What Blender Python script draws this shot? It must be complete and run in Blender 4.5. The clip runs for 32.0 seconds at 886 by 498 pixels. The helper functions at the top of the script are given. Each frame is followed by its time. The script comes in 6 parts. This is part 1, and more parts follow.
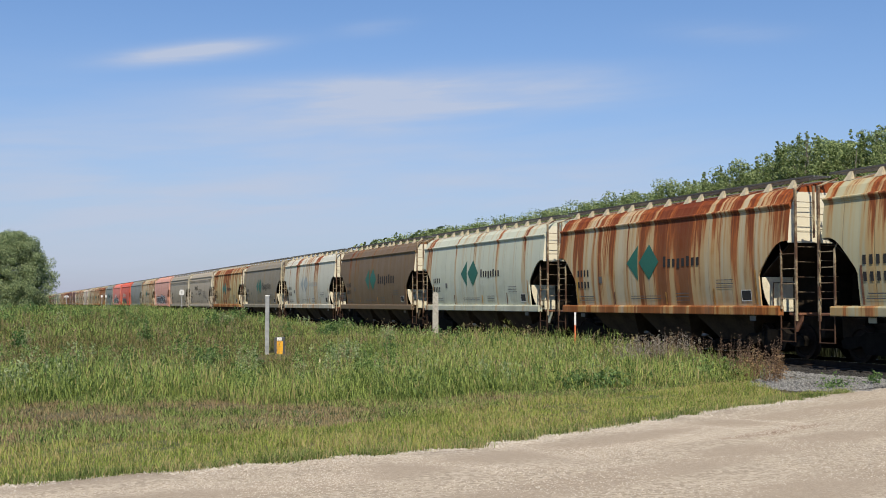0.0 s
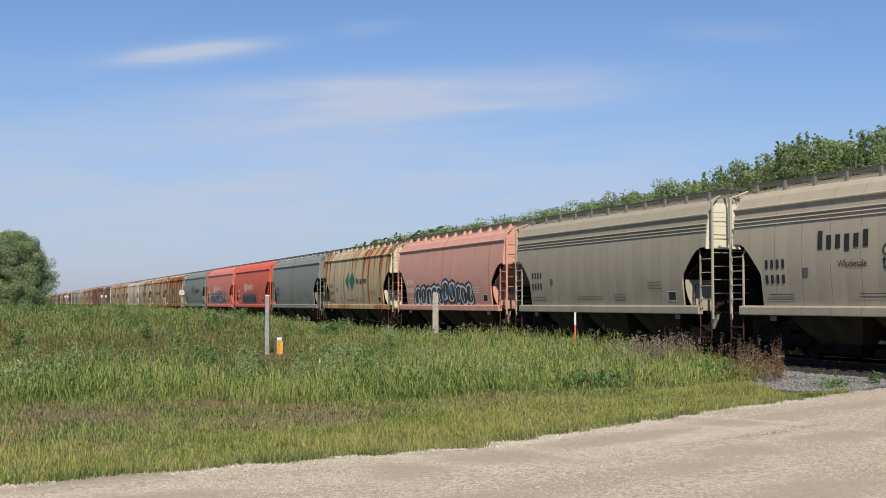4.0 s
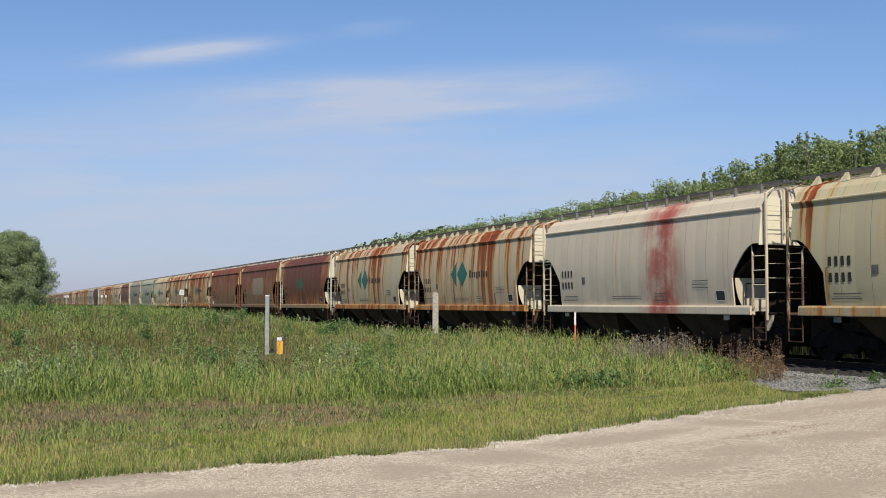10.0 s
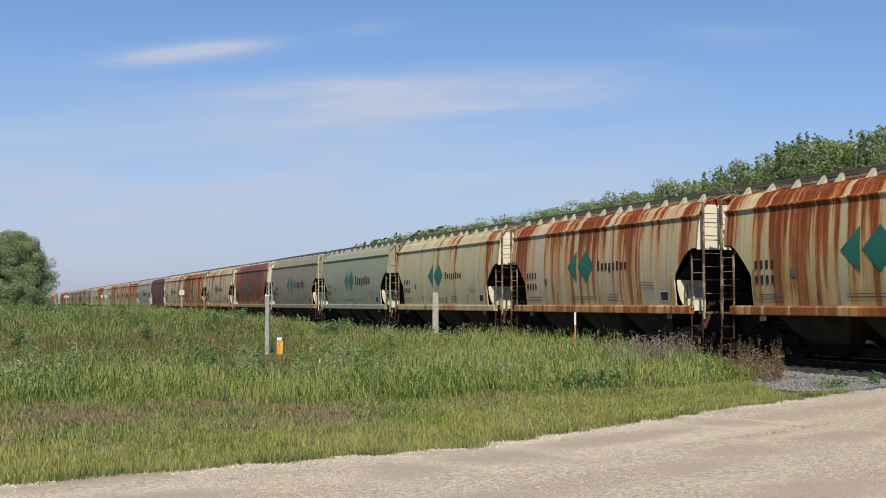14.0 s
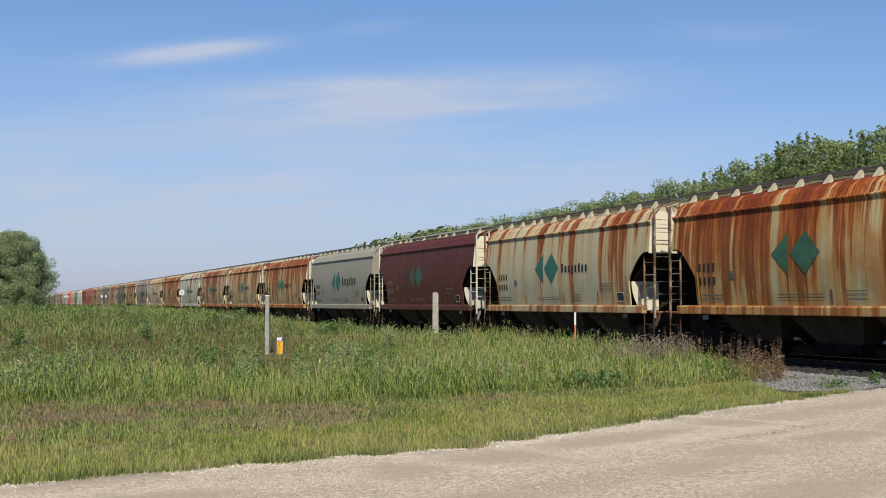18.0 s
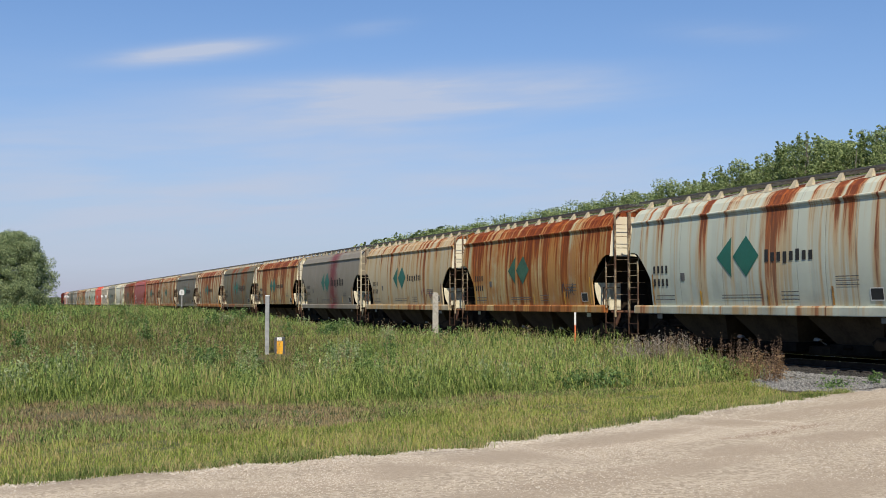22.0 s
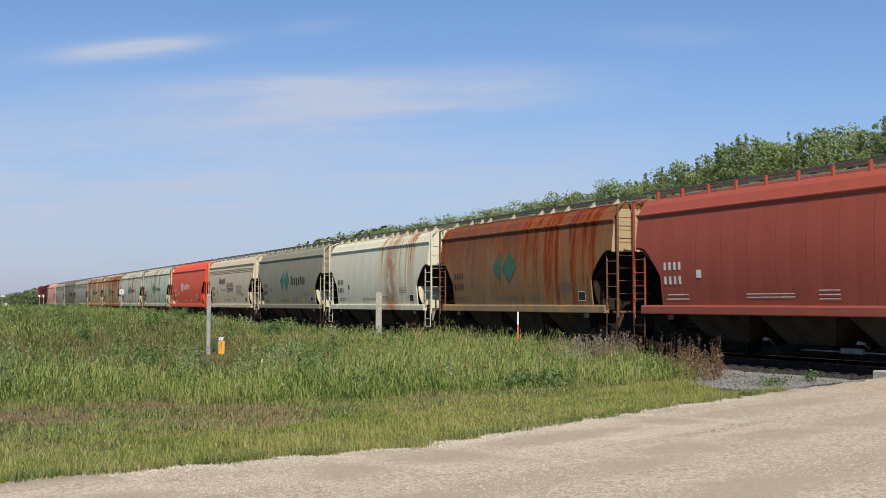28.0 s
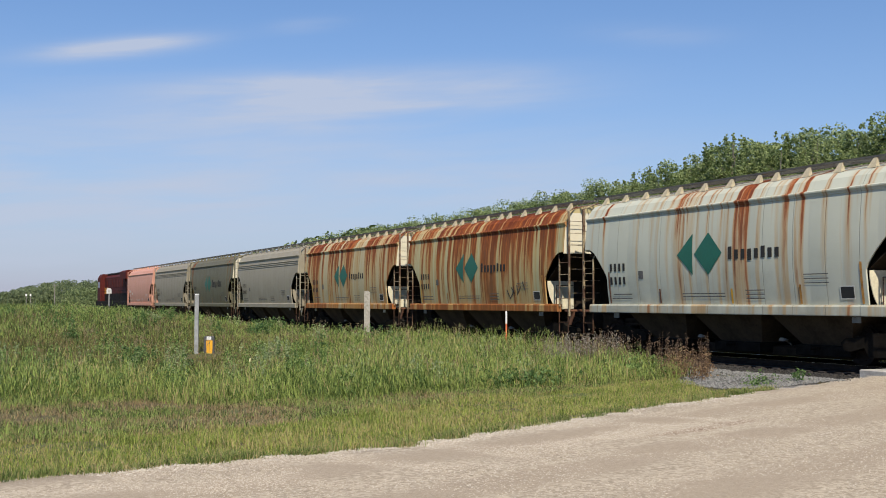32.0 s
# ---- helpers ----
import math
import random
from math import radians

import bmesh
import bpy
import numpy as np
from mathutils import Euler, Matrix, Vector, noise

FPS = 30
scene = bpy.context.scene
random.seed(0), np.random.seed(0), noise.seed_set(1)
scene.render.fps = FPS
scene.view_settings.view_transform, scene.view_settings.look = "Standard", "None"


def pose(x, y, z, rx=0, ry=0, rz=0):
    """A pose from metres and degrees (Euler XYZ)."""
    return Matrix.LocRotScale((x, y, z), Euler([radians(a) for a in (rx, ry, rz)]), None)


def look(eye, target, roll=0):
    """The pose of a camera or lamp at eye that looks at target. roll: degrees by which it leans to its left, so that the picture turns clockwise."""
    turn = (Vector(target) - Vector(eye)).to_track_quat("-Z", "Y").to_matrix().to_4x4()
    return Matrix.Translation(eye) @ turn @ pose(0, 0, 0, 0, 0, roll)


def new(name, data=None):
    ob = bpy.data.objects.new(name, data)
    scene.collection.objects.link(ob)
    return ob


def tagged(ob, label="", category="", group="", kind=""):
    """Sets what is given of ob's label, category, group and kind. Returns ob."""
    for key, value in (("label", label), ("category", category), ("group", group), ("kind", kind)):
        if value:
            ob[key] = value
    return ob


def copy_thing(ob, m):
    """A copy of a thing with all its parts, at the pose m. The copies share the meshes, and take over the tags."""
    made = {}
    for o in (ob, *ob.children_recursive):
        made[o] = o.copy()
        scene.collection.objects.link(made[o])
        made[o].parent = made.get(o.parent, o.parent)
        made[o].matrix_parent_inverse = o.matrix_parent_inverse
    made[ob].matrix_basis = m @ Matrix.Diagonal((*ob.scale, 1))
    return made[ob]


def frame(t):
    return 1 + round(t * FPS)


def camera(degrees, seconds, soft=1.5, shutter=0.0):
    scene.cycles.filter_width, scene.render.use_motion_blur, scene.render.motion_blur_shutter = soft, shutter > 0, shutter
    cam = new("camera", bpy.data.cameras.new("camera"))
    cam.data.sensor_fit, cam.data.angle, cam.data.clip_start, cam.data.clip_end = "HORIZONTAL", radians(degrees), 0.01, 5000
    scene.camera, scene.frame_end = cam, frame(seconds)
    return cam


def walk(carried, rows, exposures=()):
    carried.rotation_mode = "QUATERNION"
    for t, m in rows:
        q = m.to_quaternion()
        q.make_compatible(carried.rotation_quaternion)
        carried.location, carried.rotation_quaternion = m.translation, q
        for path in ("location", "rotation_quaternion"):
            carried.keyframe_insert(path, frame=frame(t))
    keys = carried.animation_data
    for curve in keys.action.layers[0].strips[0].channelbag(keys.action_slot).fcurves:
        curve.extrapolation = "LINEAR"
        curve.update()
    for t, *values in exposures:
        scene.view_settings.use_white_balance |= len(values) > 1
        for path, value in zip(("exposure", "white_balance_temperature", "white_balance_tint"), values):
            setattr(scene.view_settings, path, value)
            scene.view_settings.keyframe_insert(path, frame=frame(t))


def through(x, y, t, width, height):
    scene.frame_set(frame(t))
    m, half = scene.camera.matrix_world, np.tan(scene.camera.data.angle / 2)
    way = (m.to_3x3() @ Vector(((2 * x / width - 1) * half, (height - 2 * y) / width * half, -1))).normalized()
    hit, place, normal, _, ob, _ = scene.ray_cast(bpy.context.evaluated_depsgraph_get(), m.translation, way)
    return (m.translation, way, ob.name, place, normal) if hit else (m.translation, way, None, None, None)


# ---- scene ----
# The eye stands still on a gravel road, then turns to the right after 24.5 s.
EYE_Z, TILT = 1.60, 2.681
cam = camera(41.86, 32.0, soft=0.95)


def aim(turn, nod=0.0, roll=0.0):
    return pose(0, 0, EYE_Z, 90 + TILT + nod, 0, turn) @ pose(0, 0, 0, 0, 0, -roll)


PATH = [(0.0, aim(0)), (24.3, aim(0)), (24.6, aim(-0.01)), (25.0, aim(-0.32, -0.006)), (25.5, aim(-1.637, -0.007)),
        (26.2, aim(-2.45, -0.015)), (27.5, aim(-2.76, -0.02)), (28.0, aim(-2.80, -0.02)), (28.5, aim(-2.94, -0.02)),
        (29.0, aim(-3.19, -0.015)), (29.5, aim(-3.347, -0.02)), (30.0, aim(-3.41, -0.025)), (30.5, aim(-3.422, -0.025)),
        (31.0, aim(-3.416, -0.032)), (31.5, aim(-3.393, -0.045)), (32.0, aim(-3.376, -0.06))]
walk(cam, PATH)

# ---- world, sun ----
SUN_AZ, SUN_EL = radians(178.5), radians(48.0)   # clockwise from +y
SUN_DIR = Vector((math.sin(SUN_AZ) * math.cos(SUN_EL), math.cos(SUN_AZ) * math.cos(SUN_EL), math.sin(SUN_EL)))
scene.view_settings.exposure = 0.15
world = bpy.data.worlds.new("sky")
scene.world = world
world.use_nodes = True


def build_sky():
    nt = world.node_tree
    nt.nodes.clear()
    n, li = nt.nodes.new, nt.links.new
    out, bg = n("ShaderNodeOutputWorld"), n("ShaderNodeBackground")
    sky = n("ShaderNodeTexSky")
    sky.sky_type, sky.sun_disc = "NISHITA", False
    sky.sun_elevation, sky.sun_rotation = SUN_EL, SUN_AZ
    sky.altitude, sky.air_density, sky.dust_density, sky.ozone_density = 500, 1.0, 0.1, 3.0
    co = n("ShaderNodeTexCoord")
    sep = n("ShaderNodeSeparateXYZ")
    li(co.outputs["Generated"], sep.inputs[0])

    def m(op, a, b=None, c=None):
        k = n("ShaderNodeMath")
        k.operation = op
        for j, v in enumerate((a, b, c)):
            if v is None:
                continue
            if isinstance(v, (int, float)):
                k.inputs[j].default_value = v
            else:
                li(v, k.inputs[j])
        return k.outputs[0]

    az = m("ARCTAN2", sep.outputs[0], sep.outputs[1])
    el = m("ARCSINE", sep.outputs[2])
    # cirrus: wisps drawn out along the wind
    comb = n("ShaderNodeCombineXYZ")
    li(m("ADD", m("MULTIPLY", az, 5.0), m("MULTIPLY", el, 9.0)), comb.inputs[0])
    li(m("SUBTRACT", m("MULTIPLY", el, 46.0), m("MULTIPLY", az, 4.0)), comb.inputs[1])
    tex = n("ShaderNodeTexNoise")
    tex.inputs["Scale"].default_value, tex.inputs["Detail"].default_value, tex.inputs["Roughness"].default_value = 0.9, 7, 0.55
    tex.inputs["Distortion"].default_value = 0.35
    li(comb.outputs[0], tex.inputs["Vector"])

    def puff(a0, e0, wa, we, lean, amount):
        da = m("SUBTRACT", az, a0)
        de = m("SUBTRACT", m("SUBTRACT", el, e0), m("MULTIPLY", da, lean))
        r = m("ADD", m("POWER", m("ABSOLUTE", m("DIVIDE", da, wa)), 2.0), m("POWER", m("ABSOLUTE", m("DIVIDE", de, we)), 2.0))
        return m("MULTIPLY", m("POWER", 2.718, m("MULTIPLY", r, -1.0)), amount)

    cover = puff(-0.213, 0.2105, 0.055, 0.0068, 0.15, 2.1)
    for p in ((-0.02, 0.184, 0.13, 0.012, 0.05, 2.0), (0.02, 0.170, 0.13, 0.011, 0.05, 0.9), (-0.06, 0.235, 0.03, 0.006, 0.12, 0.4),
              (-0.12, 0.155, 0.14, 0.014, 0.06, 0.55), (-0.02, 0.150, 0.06, 0.005, 0.03, 0.35), (-0.36, 0.065, 0.30, 0.085, 0.0, 0.75),
              (-0.1, 0.10, 0.22, 0.045, 0.02, 0.6), (0.24, 0.225, 0.05, 0.008, -0.05, 0.3), (0.15, 0.105, 0.18, 0.04, 0.0, 0.42)):
        cover = m("ADD", cover, puff(*p))
    ramp = n("ShaderNodeMapRange")
    ramp.interpolation_type = "SMOOTHSTEP"
    ramp.inputs["From Min"].default_value, ramp.inputs["From Max"].default_value = 0.22, 0.80
    li(tex.outputs["Fac"], ramp.inputs["Value"])
    fac = m("MULTIPLY", cover, m("ADD", m("MULTIPLY", ramp.outputs[0], 0.8), 0.25))
    haze = m("MULTIPLY", m("POWER", 2.718, m("MULTIPLY", m("ABSOLUTE", el), -8.0)), 0.95)
    fac = m("MINIMUM", m("ADD", fac, 0.0), 0.85)
    mixh = n("ShaderNodeMix")
    mixh.data_type = "RGBA"
    li(m("MINIMUM", haze, 1.0), mixh.inputs["Factor"])
    tint = n("ShaderNodeMix")
    tint.data_type, tint.blend_type = "RGBA", "MULTIPLY"
    tint.inputs["Factor"].default_value = 1.0
    li(sky.outputs[0], tint.inputs["A"])
    tint.inputs["B"].default_value = (0.80, 1.05, 1.28, 1)
    li(tint.outputs["Result"], mixh.inputs["A"])
    mixh.inputs["B"].default_value = (4.0, 3.9, 5.2, 1)
    mix = n("ShaderNodeMix")
    mix.data_type = "RGBA"
    li(fac, mix.inputs["Factor"])
    li(mixh.outputs["Result"], mix.inputs["A"])
    mix.inputs["B"].default_value = (5.3, 5.9, 7.3, 1)
    li(mix.outputs["Result"], bg.inputs["Color"])
    bg.inputs["Strength"].default_value = 0.088
    li(bg.outputs[0], out.inputs[0])


build_sky()
sun = new("sun", bpy.data.lights.new("sun", "SUN"))
sun.data.energy, sun.data.angle, sun.data.color = 5.0, radians(0.53), (1.0, 0.905, 0.74)
sun.matrix_world = look(SUN_DIR * 50, (0, 0, 0))


# ---- materials ----
class Mat:
    """A small builder of node materials."""

    def __init__(self, name, rough=0.7, metal=0.0, color=(0.5, 0.5, 0.5)):
        self.mat = bpy.data.materials.new(name)
        self.mat.use_nodes = True
        self.nt = self.mat.node_tree
        self.bsdf = self.nt.nodes["Principled BSDF"]
        self.bsdf.inputs["Roughness"].default_value = rough
        self.bsdf.inputs["Metallic"].default_value = metal
        self.bsdf.inputs["Base Color"].default_value = (*color, 1)
        self.co = None

    def put(self, value, socket):
        if isinstance(value, (int, float)):
            socket.default_value = value
        elif isinstance(value, (tuple, list)):
            socket.default_value = (*value, 1) if len(socket.default_value) == 4 and len(value) == 3 else value
        elif value is not None:
            self.nt.links.new(value, socket)

    def node(self, kind, **values):
        k = self.nt.nodes.new(kind)
        for name, v in values.items():
            self.put(v, k.inputs[name.replace("_", " ")])
        return k

    def coords(self, which="Object"):
        if self.co is None:
            self.co = self.nt.nodes.new("ShaderNodeTexCoord")
        return self.co.outputs[which]

    def place(self):
        return self.nt.nodes.new("ShaderNodeNewGeometry").outputs["Position"]

    def math(self, op, a, b=None, c=None):
        k = self.nt.nodes.new("ShaderNodeMath")
        k.operation = op
        for j, v in enumerate((a, b, c)):
            self.put(v, k.inputs[j])
        return k.outputs[0]

    def noise(self, vector, scale, detail=3.0, rough=0.55):
        k = self.node("ShaderNodeTexNoise", Scale=scale, Detail=detail, Roughness=rough)
        self.put(vector, k.inputs["Vector"])
        return k.outputs["Fac"]

    def scaled(self, vector, xyz, shift=(0, 0, 0)):
        k = self.nt.nodes.new("ShaderNodeMapping")
        self.put(vector, k.inputs["Vector"])
        k.inputs["Scale"].default_value, k.inputs["Location"].default_value = xyz, shift
        return k.outputs[0]

    def step(self, value, low, high):
        k = self.nt.nodes.new("ShaderNodeMapRange")
        k.interpolation_type = "SMOOTHSTEP"
        self.put(value, k.inputs["Value"])
        k.inputs["From Min"].default_value, k.inputs["From Max"].default_value = low, high
        return k.outputs[0]

    def mix(self, fac, a, b):
        k = self.nt.nodes.new("ShaderNodeMix")
        k.data_type = "RGBA"
        self.put(fac, k.inputs["Factor"])
        self.put(a, k.inputs["A"])
        self.put(b, k.inputs["B"])
        return k.outputs["Result"]

    def bump(self, height, strength=0.3, distance=0.02):
        k = self.node("ShaderNodeBump", Strength=strength, Distance=distance, Height=height)
        self.nt.links.new(k.outputs[0], self.bsdf.inputs["Normal"])

    def done(self, color=None, rough=None):
        if color is not None:
            self.put(color, self.bsdf.inputs["Base Color"])
        if rough is not None:
            self.put(rough, self.bsdf.inputs["Roughness"])
        return self.mat


def plain(name, color, rough=0.7, metal=0.0, vary=0.25, scale=6.0, shine=0.5):
    """A plain surface with grime at two scales."""
    m = Mat(name, rough, metal, color)
    m.bsdf.inputs["Specular IOR Level"].default_value = shine
    co = m.coords()
    a = m.noise(co, scale, 4)
    b = m.noise(co, scale * 9, 2)
    k = m.math("ADD", m.math("MULTIPLY", a, 0.7), m.math("MULTIPLY", b, 0.3))
    dark = tuple(c * (1 - vary) for c in color)
    light = tuple(min(1, c * (1 + vary)) for c in color)
    m.bump(b, 0.15, 0.01)
    return m.done(m.mix(m.step(k, 0.3, 0.7), dark, light), m.math("ADD", m.math("MULTIPLY", a, 0.2), rough - 0.1))


RUST_DARK, RUST_MID, RUST_PALE = (0.135, 0.019, 0.006), (0.37, 0.082, 0.012), (0.47, 0.26, 0.068)


def paint(name, base, rust=-0.3, wash=0.0, seed=0, stain=None, grime=0.35, red=0.5, patch=None, zones=(), film=None):
    """Car paint with rust that runs down from the roof edge, a rusty wash and road dirt along the sill.
    stain: (place along the car, half width, colour) of one spilt streak.
    zones: (place along the car, half width, amount) where the rust has bitten most.
    film: (half length, height of its lower edge, slope, softness, dark and light rust) of a rust skin over most of the side."""
    m = Mat(name, 0.7)
    m.bsdf.inputs["Specular IOR Level"].default_value = 0.18
    co = m.coords()
    sep = m.nt.nodes.new("ShaderNodeSeparateXYZ")
    m.put(co, sep.inputs[0])
    u, z = sep.outputs[0], sep.outputs[2]
    # the runs waver a little as they fall
    sway = m.noise(m.scaled(co, (1.2, 0, 0.55), (seed, 0, seed * 0.7)), 1.0, 2)
    place = m.nt.nodes.new("ShaderNodeCombineXYZ")
    m.put(m.math("ADD", u, m.math("MULTIPLY", m.math("SUBTRACT", sway, 0.5), 0.16)), place.inputs[0])
    m.put(m.math("MULTIPLY", z, 0.022), place.inputs[2])
    run = m.scaled(place.outputs[0], (1, 1, 1), (seed * 3.7, seed, seed * 1.3))
    broad = m.noise(run, 0.62, 2, 0.5)
    wide = m.noise(run, 2.9, 3, 0.55)
    fine = m.noise(m.scaled(place.outputs[0], (1, 1, 2.5), (seed * 5.1, 0, seed)), 7.5, 3, 0.6)
    length = m.noise(m.scaled(place.outputs[0], (1, 1, 0.5), (seed * 7.9, 3.0, 0)), 2.2, 2)
    ragged = m.noise(m.scaled(co, (1, 1, 0.13), (seed, 0, seed)), 9.0, 4, 0.65)
    cloud = m.noise(m.scaled(co, (1, 1, 1), (seed * 2.3, seed, 0)), 1.1, 5, 0.6)
    grain = m.noise(co, 38.0, 2)
    depth = m.math("MULTIPLY", m.math("SUBTRACT", 4.25, z), 0.33)
    fall = m.math("MULTIPLY", depth, m.math("ADD", 0.3, m.math("MULTIPLY", m.step(length, 0.25, 0.75), 3.6)))
    # streaks: red runs of uneven length that thin out downwards, a yellow-brown halo round them
    a = m.math("ADD", m.math("MULTIPLY", broad, 0.5), m.math("MULTIPLY", wide, 0.95))
    a = m.math("ADD", a, m.math("MULTIPLY", fine, 0.30))
    a = m.math("MULTIPLY", m.math("SUBTRACT", a, 0.875), 12.0)
    a = m.math("ADD", a, (rust - 0.19) * 6.5 - (0.5 if rust < -0.15 else 0.0))
    for at, half, boost in zones:
        near = m.math("SUBTRACT", 1.0, m.step(m.math("ABSOLUTE", m.math("SUBTRACT", u, at)), half * 0.55, half * 1.25))
        a = m.math("ADD", a, m.math("MULTIPLY", near, boost * 0.62))
    soft = m.step(m.math("SUBTRACT", a, m.math("MULTIPLY", fall, 0.5)), -1.5, 0.8)
    a = m.math("SUBTRACT", m.math("ADD", a, m.math("MULTIPLY", m.math("SUBTRACT", ragged, 0.5), 1.6)), fall)
    tone_of_run = m.math("ADD", m.math("MULTIPLY", a, 0.45), m.math("ADD", m.math("MULTIPLY", m.math("SUBTRACT", fine, 0.5), 4.0), m.math("MULTIPLY", m.math("SUBTRACT", ragged, 0.5), 2.5)))
    tone_of_run = m.mix(m.step(tone_of_run, -0.5, 1.3), RUST_MID, RUST_DARK)
    hard = m.math("MULTIPLY", m.step(a, -0.25, 1.0), m.math("SUBTRACT", 1.0, m.math("MULTIPLY", depth, 0.3)))
    thin = m.math("ADD", m.math("MULTIPLY", m.math("SUBTRACT", fine, 0.5), 8.0), m.math("SUBTRACT", (rust - 0.22) * 4.0, m.math("MULTIPLY", fall, 0.8)))
    thin = m.math("MULTIPLY", m.step(thin, 0.2, 1.6), m.math("SUBTRACT", 1.0, m.math("MULTIPLY", depth, 0.7)))
    washed = m.step(m.math("ADD", m.math("ADD", m.math("MULTIPLY", cloud, 0.55), m.math("MULTIPLY", wide, 0.45)), wash - 0.5), 0.42, 0.66)
    dirty = m.step(m.math("ADD", cloud, m.math("MULTIPLY", m.math("SUBTRACT", 1.9, z), 0.25)), 0.38, 0.95)
    pale = tuple(c * 0.78 for c in base)
    color = m.mix(m.math("MULTIPLY", cloud, 0.6), base, pale)
    color = m.mix(m.math("MULTIPLY", dirty, grime), color, (0.16, 0.125, 0.085))
    if wash > 0:
        tone = m.mix(m.step(wide, 0.35, 0.7), RUST_MID, RUST_DARK)
        color = m.mix(m.math("MULTIPLY", washed, 0.86), color, m.mix(m.math("MULTIPLY", red, 0.5), (0.33, 0.125, 0.040), tone))
    if film is not None:
        half, low, slope, blur, deep, fresh = film
        cover = m.math("MULTIPLY", m.math("SUBTRACT", half, m.math("ABSOLUTE", u)), 0.42)
        cover = m.math("MINIMUM", cover, m.math("MULTIPLY", m.math("SUBTRACT", z, low), slope))
        uneven = m.math("ADD", m.math("MULTIPLY", m.math("SUBTRACT", wide, 0.5), 2.2), m.math("MULTIPLY", m.math("SUBTRACT", cloud, 0.5), 1.6))
        uneven = m.math("ADD", uneven, m.math("MULTIPLY", m.math("SUBTRACT", ragged, 0.5), 1.4))
        cover = m.math("ADD", cover, uneven)
        thick = m.mix(m.step(cover, blur * 0.3, blur + 0.5), fresh, deep)
        color = m.mix(m.math("MULTIPLY", m.step(cover, -blur, blur), 0.95), color, thick)
    bright = sum(base) > 0.6 and film is None
    color = m.mix(m.math("MULTIPLY", soft, 0.58 if bright else 0.14), color, RUST_PALE)
    color = m.mix(m.math("MULTIPLY", thin, 0.4 if bright else 0.2), color, RUST_MID)
    color = m.mix(m.math("MULTIPLY", hard, 0.93), color, tone_of_run)
    if stain is not None:
        at, half, tint = stain
        off = m.math("ABSOLUTE", m.math("SUBTRACT", m.math("ADD", u, m.math("MULTIPLY", fine, 0.5)), at + 0.25))
        band = m.math("MULTIPLY", m.math("SUBTRACT", 1.0, m.step(off, half * 0.1, half)), m.step(m.math("ADD", cloud, m.math("MULTIPLY", wide, 0.5)), 0.45, 0.85))
        color = m.mix(m.math("MULTIPLY", band, 0.95), color, tint)
    if patch is not None:
        (u0, u1, z0, z1), tint = patch
        inside = m.math("MULTIPLY", m.math("MULTIPLY", m.math("GREATER_THAN", u, u0), m.math("LESS_THAN", u, u1)),
                        m.math("MULTIPLY", m.math("GREATER_THAN", z, z0), m.math("LESS_THAN", z, z1)))
        color = m.mix(m.math("MULTIPLY", inside, m.math("ADD", 0.35, m.math("MULTIPLY", cloud, 0.6))), color, tint)
    pillow = m.math("FRACT", m.math("ADD", m.math("MULTIPLY", u, 0.94), 0.8))
    pillow = m.math("MULTIPLY", m.math("MULTIPLY", pillow, m.math("SUBTRACT", 1.0, pillow)), 4.0)
    seam = m.step(m.math("ABSOLUTE", m.math("SUBTRACT", m.math("FRACT", m.math("ADD", m.math("MULTIPLY", u, 0.94), 0.3)), 0.5)), 0.485, 0.497)
    color = m.mix(m.math("MULTIPLY", seam, 0.42), color, (0.10, 0.075, 0.05))
    m.bump(m.math("ADD", m.math("MULTIPLY", cloud, 0.6), m.math("ADD", m.math("ADD", m.math("MULTIPLY", grain, 0.1), m.math("MULTIPLY", pillow, 0.7)), m.math("MULTIPLY", seam, -0.5))), 0.35, 0.035)
    return m.done(color, m.math("ADD", m.math("MULTIPLY", soft, 0.25), m.math("ADD", m.math("MULTIPLY", cloud, 0.2), 0.42)))


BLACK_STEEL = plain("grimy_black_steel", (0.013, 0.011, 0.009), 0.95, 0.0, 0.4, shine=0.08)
# near-black holds the shade below the cars as well as dirt
UNDER = plain("shade_and_dirt_on_underframe", (0.032, 0.024, 0.017), 0.95, shine=0.1)
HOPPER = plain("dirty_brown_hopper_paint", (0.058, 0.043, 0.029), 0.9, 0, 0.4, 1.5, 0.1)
WHEEL_STEEL = plain("rusty_wheel_steel", (0.024, 0.017, 0.013), 0.85, 0.0, 0.35, shine=0.12)
GUSSET = plain("grimy_cream_bracket_paint", (0.46, 0.40, 0.28), 0.85, 0, 0.3, 4.0)
GALV = plain("galvanised_grating", (0.21, 0.205, 0.19), 0.6, 0.5)
HATCH = plain("grimy_grey_hatch_paint", (0.15, 0.135, 0.11), 0.85)
EDGE = plain("grimy_grating_edge", (0.095, 0.092, 0.083), 0.7)
RUSTY = plain("rusty_steel", (0.17, 0.075, 0.04), 0.85)
STEP_RUST = plain("rusty_step_iron", (0.075, 0.042, 0.027), 0.85, 0, 0.4, 3.0, 0.15)
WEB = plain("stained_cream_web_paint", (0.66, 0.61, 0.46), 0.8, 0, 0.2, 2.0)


def worn_iron(name, color):
    """Ladder paint, half of it flaked to rust."""
    m = Mat(name, 0.8)
    co = m.coords()
    k = m.math("ADD", m.math("MULTIPLY", m.noise(co, 1.6, 4, 0.6), 0.75), m.math("MULTIPLY", m.noise(co, 14.0, 2), 0.25))
    return m.done(m.mix(m.step(k, 0.34, 0.56), color, (0.085, 0.042, 0.024)))


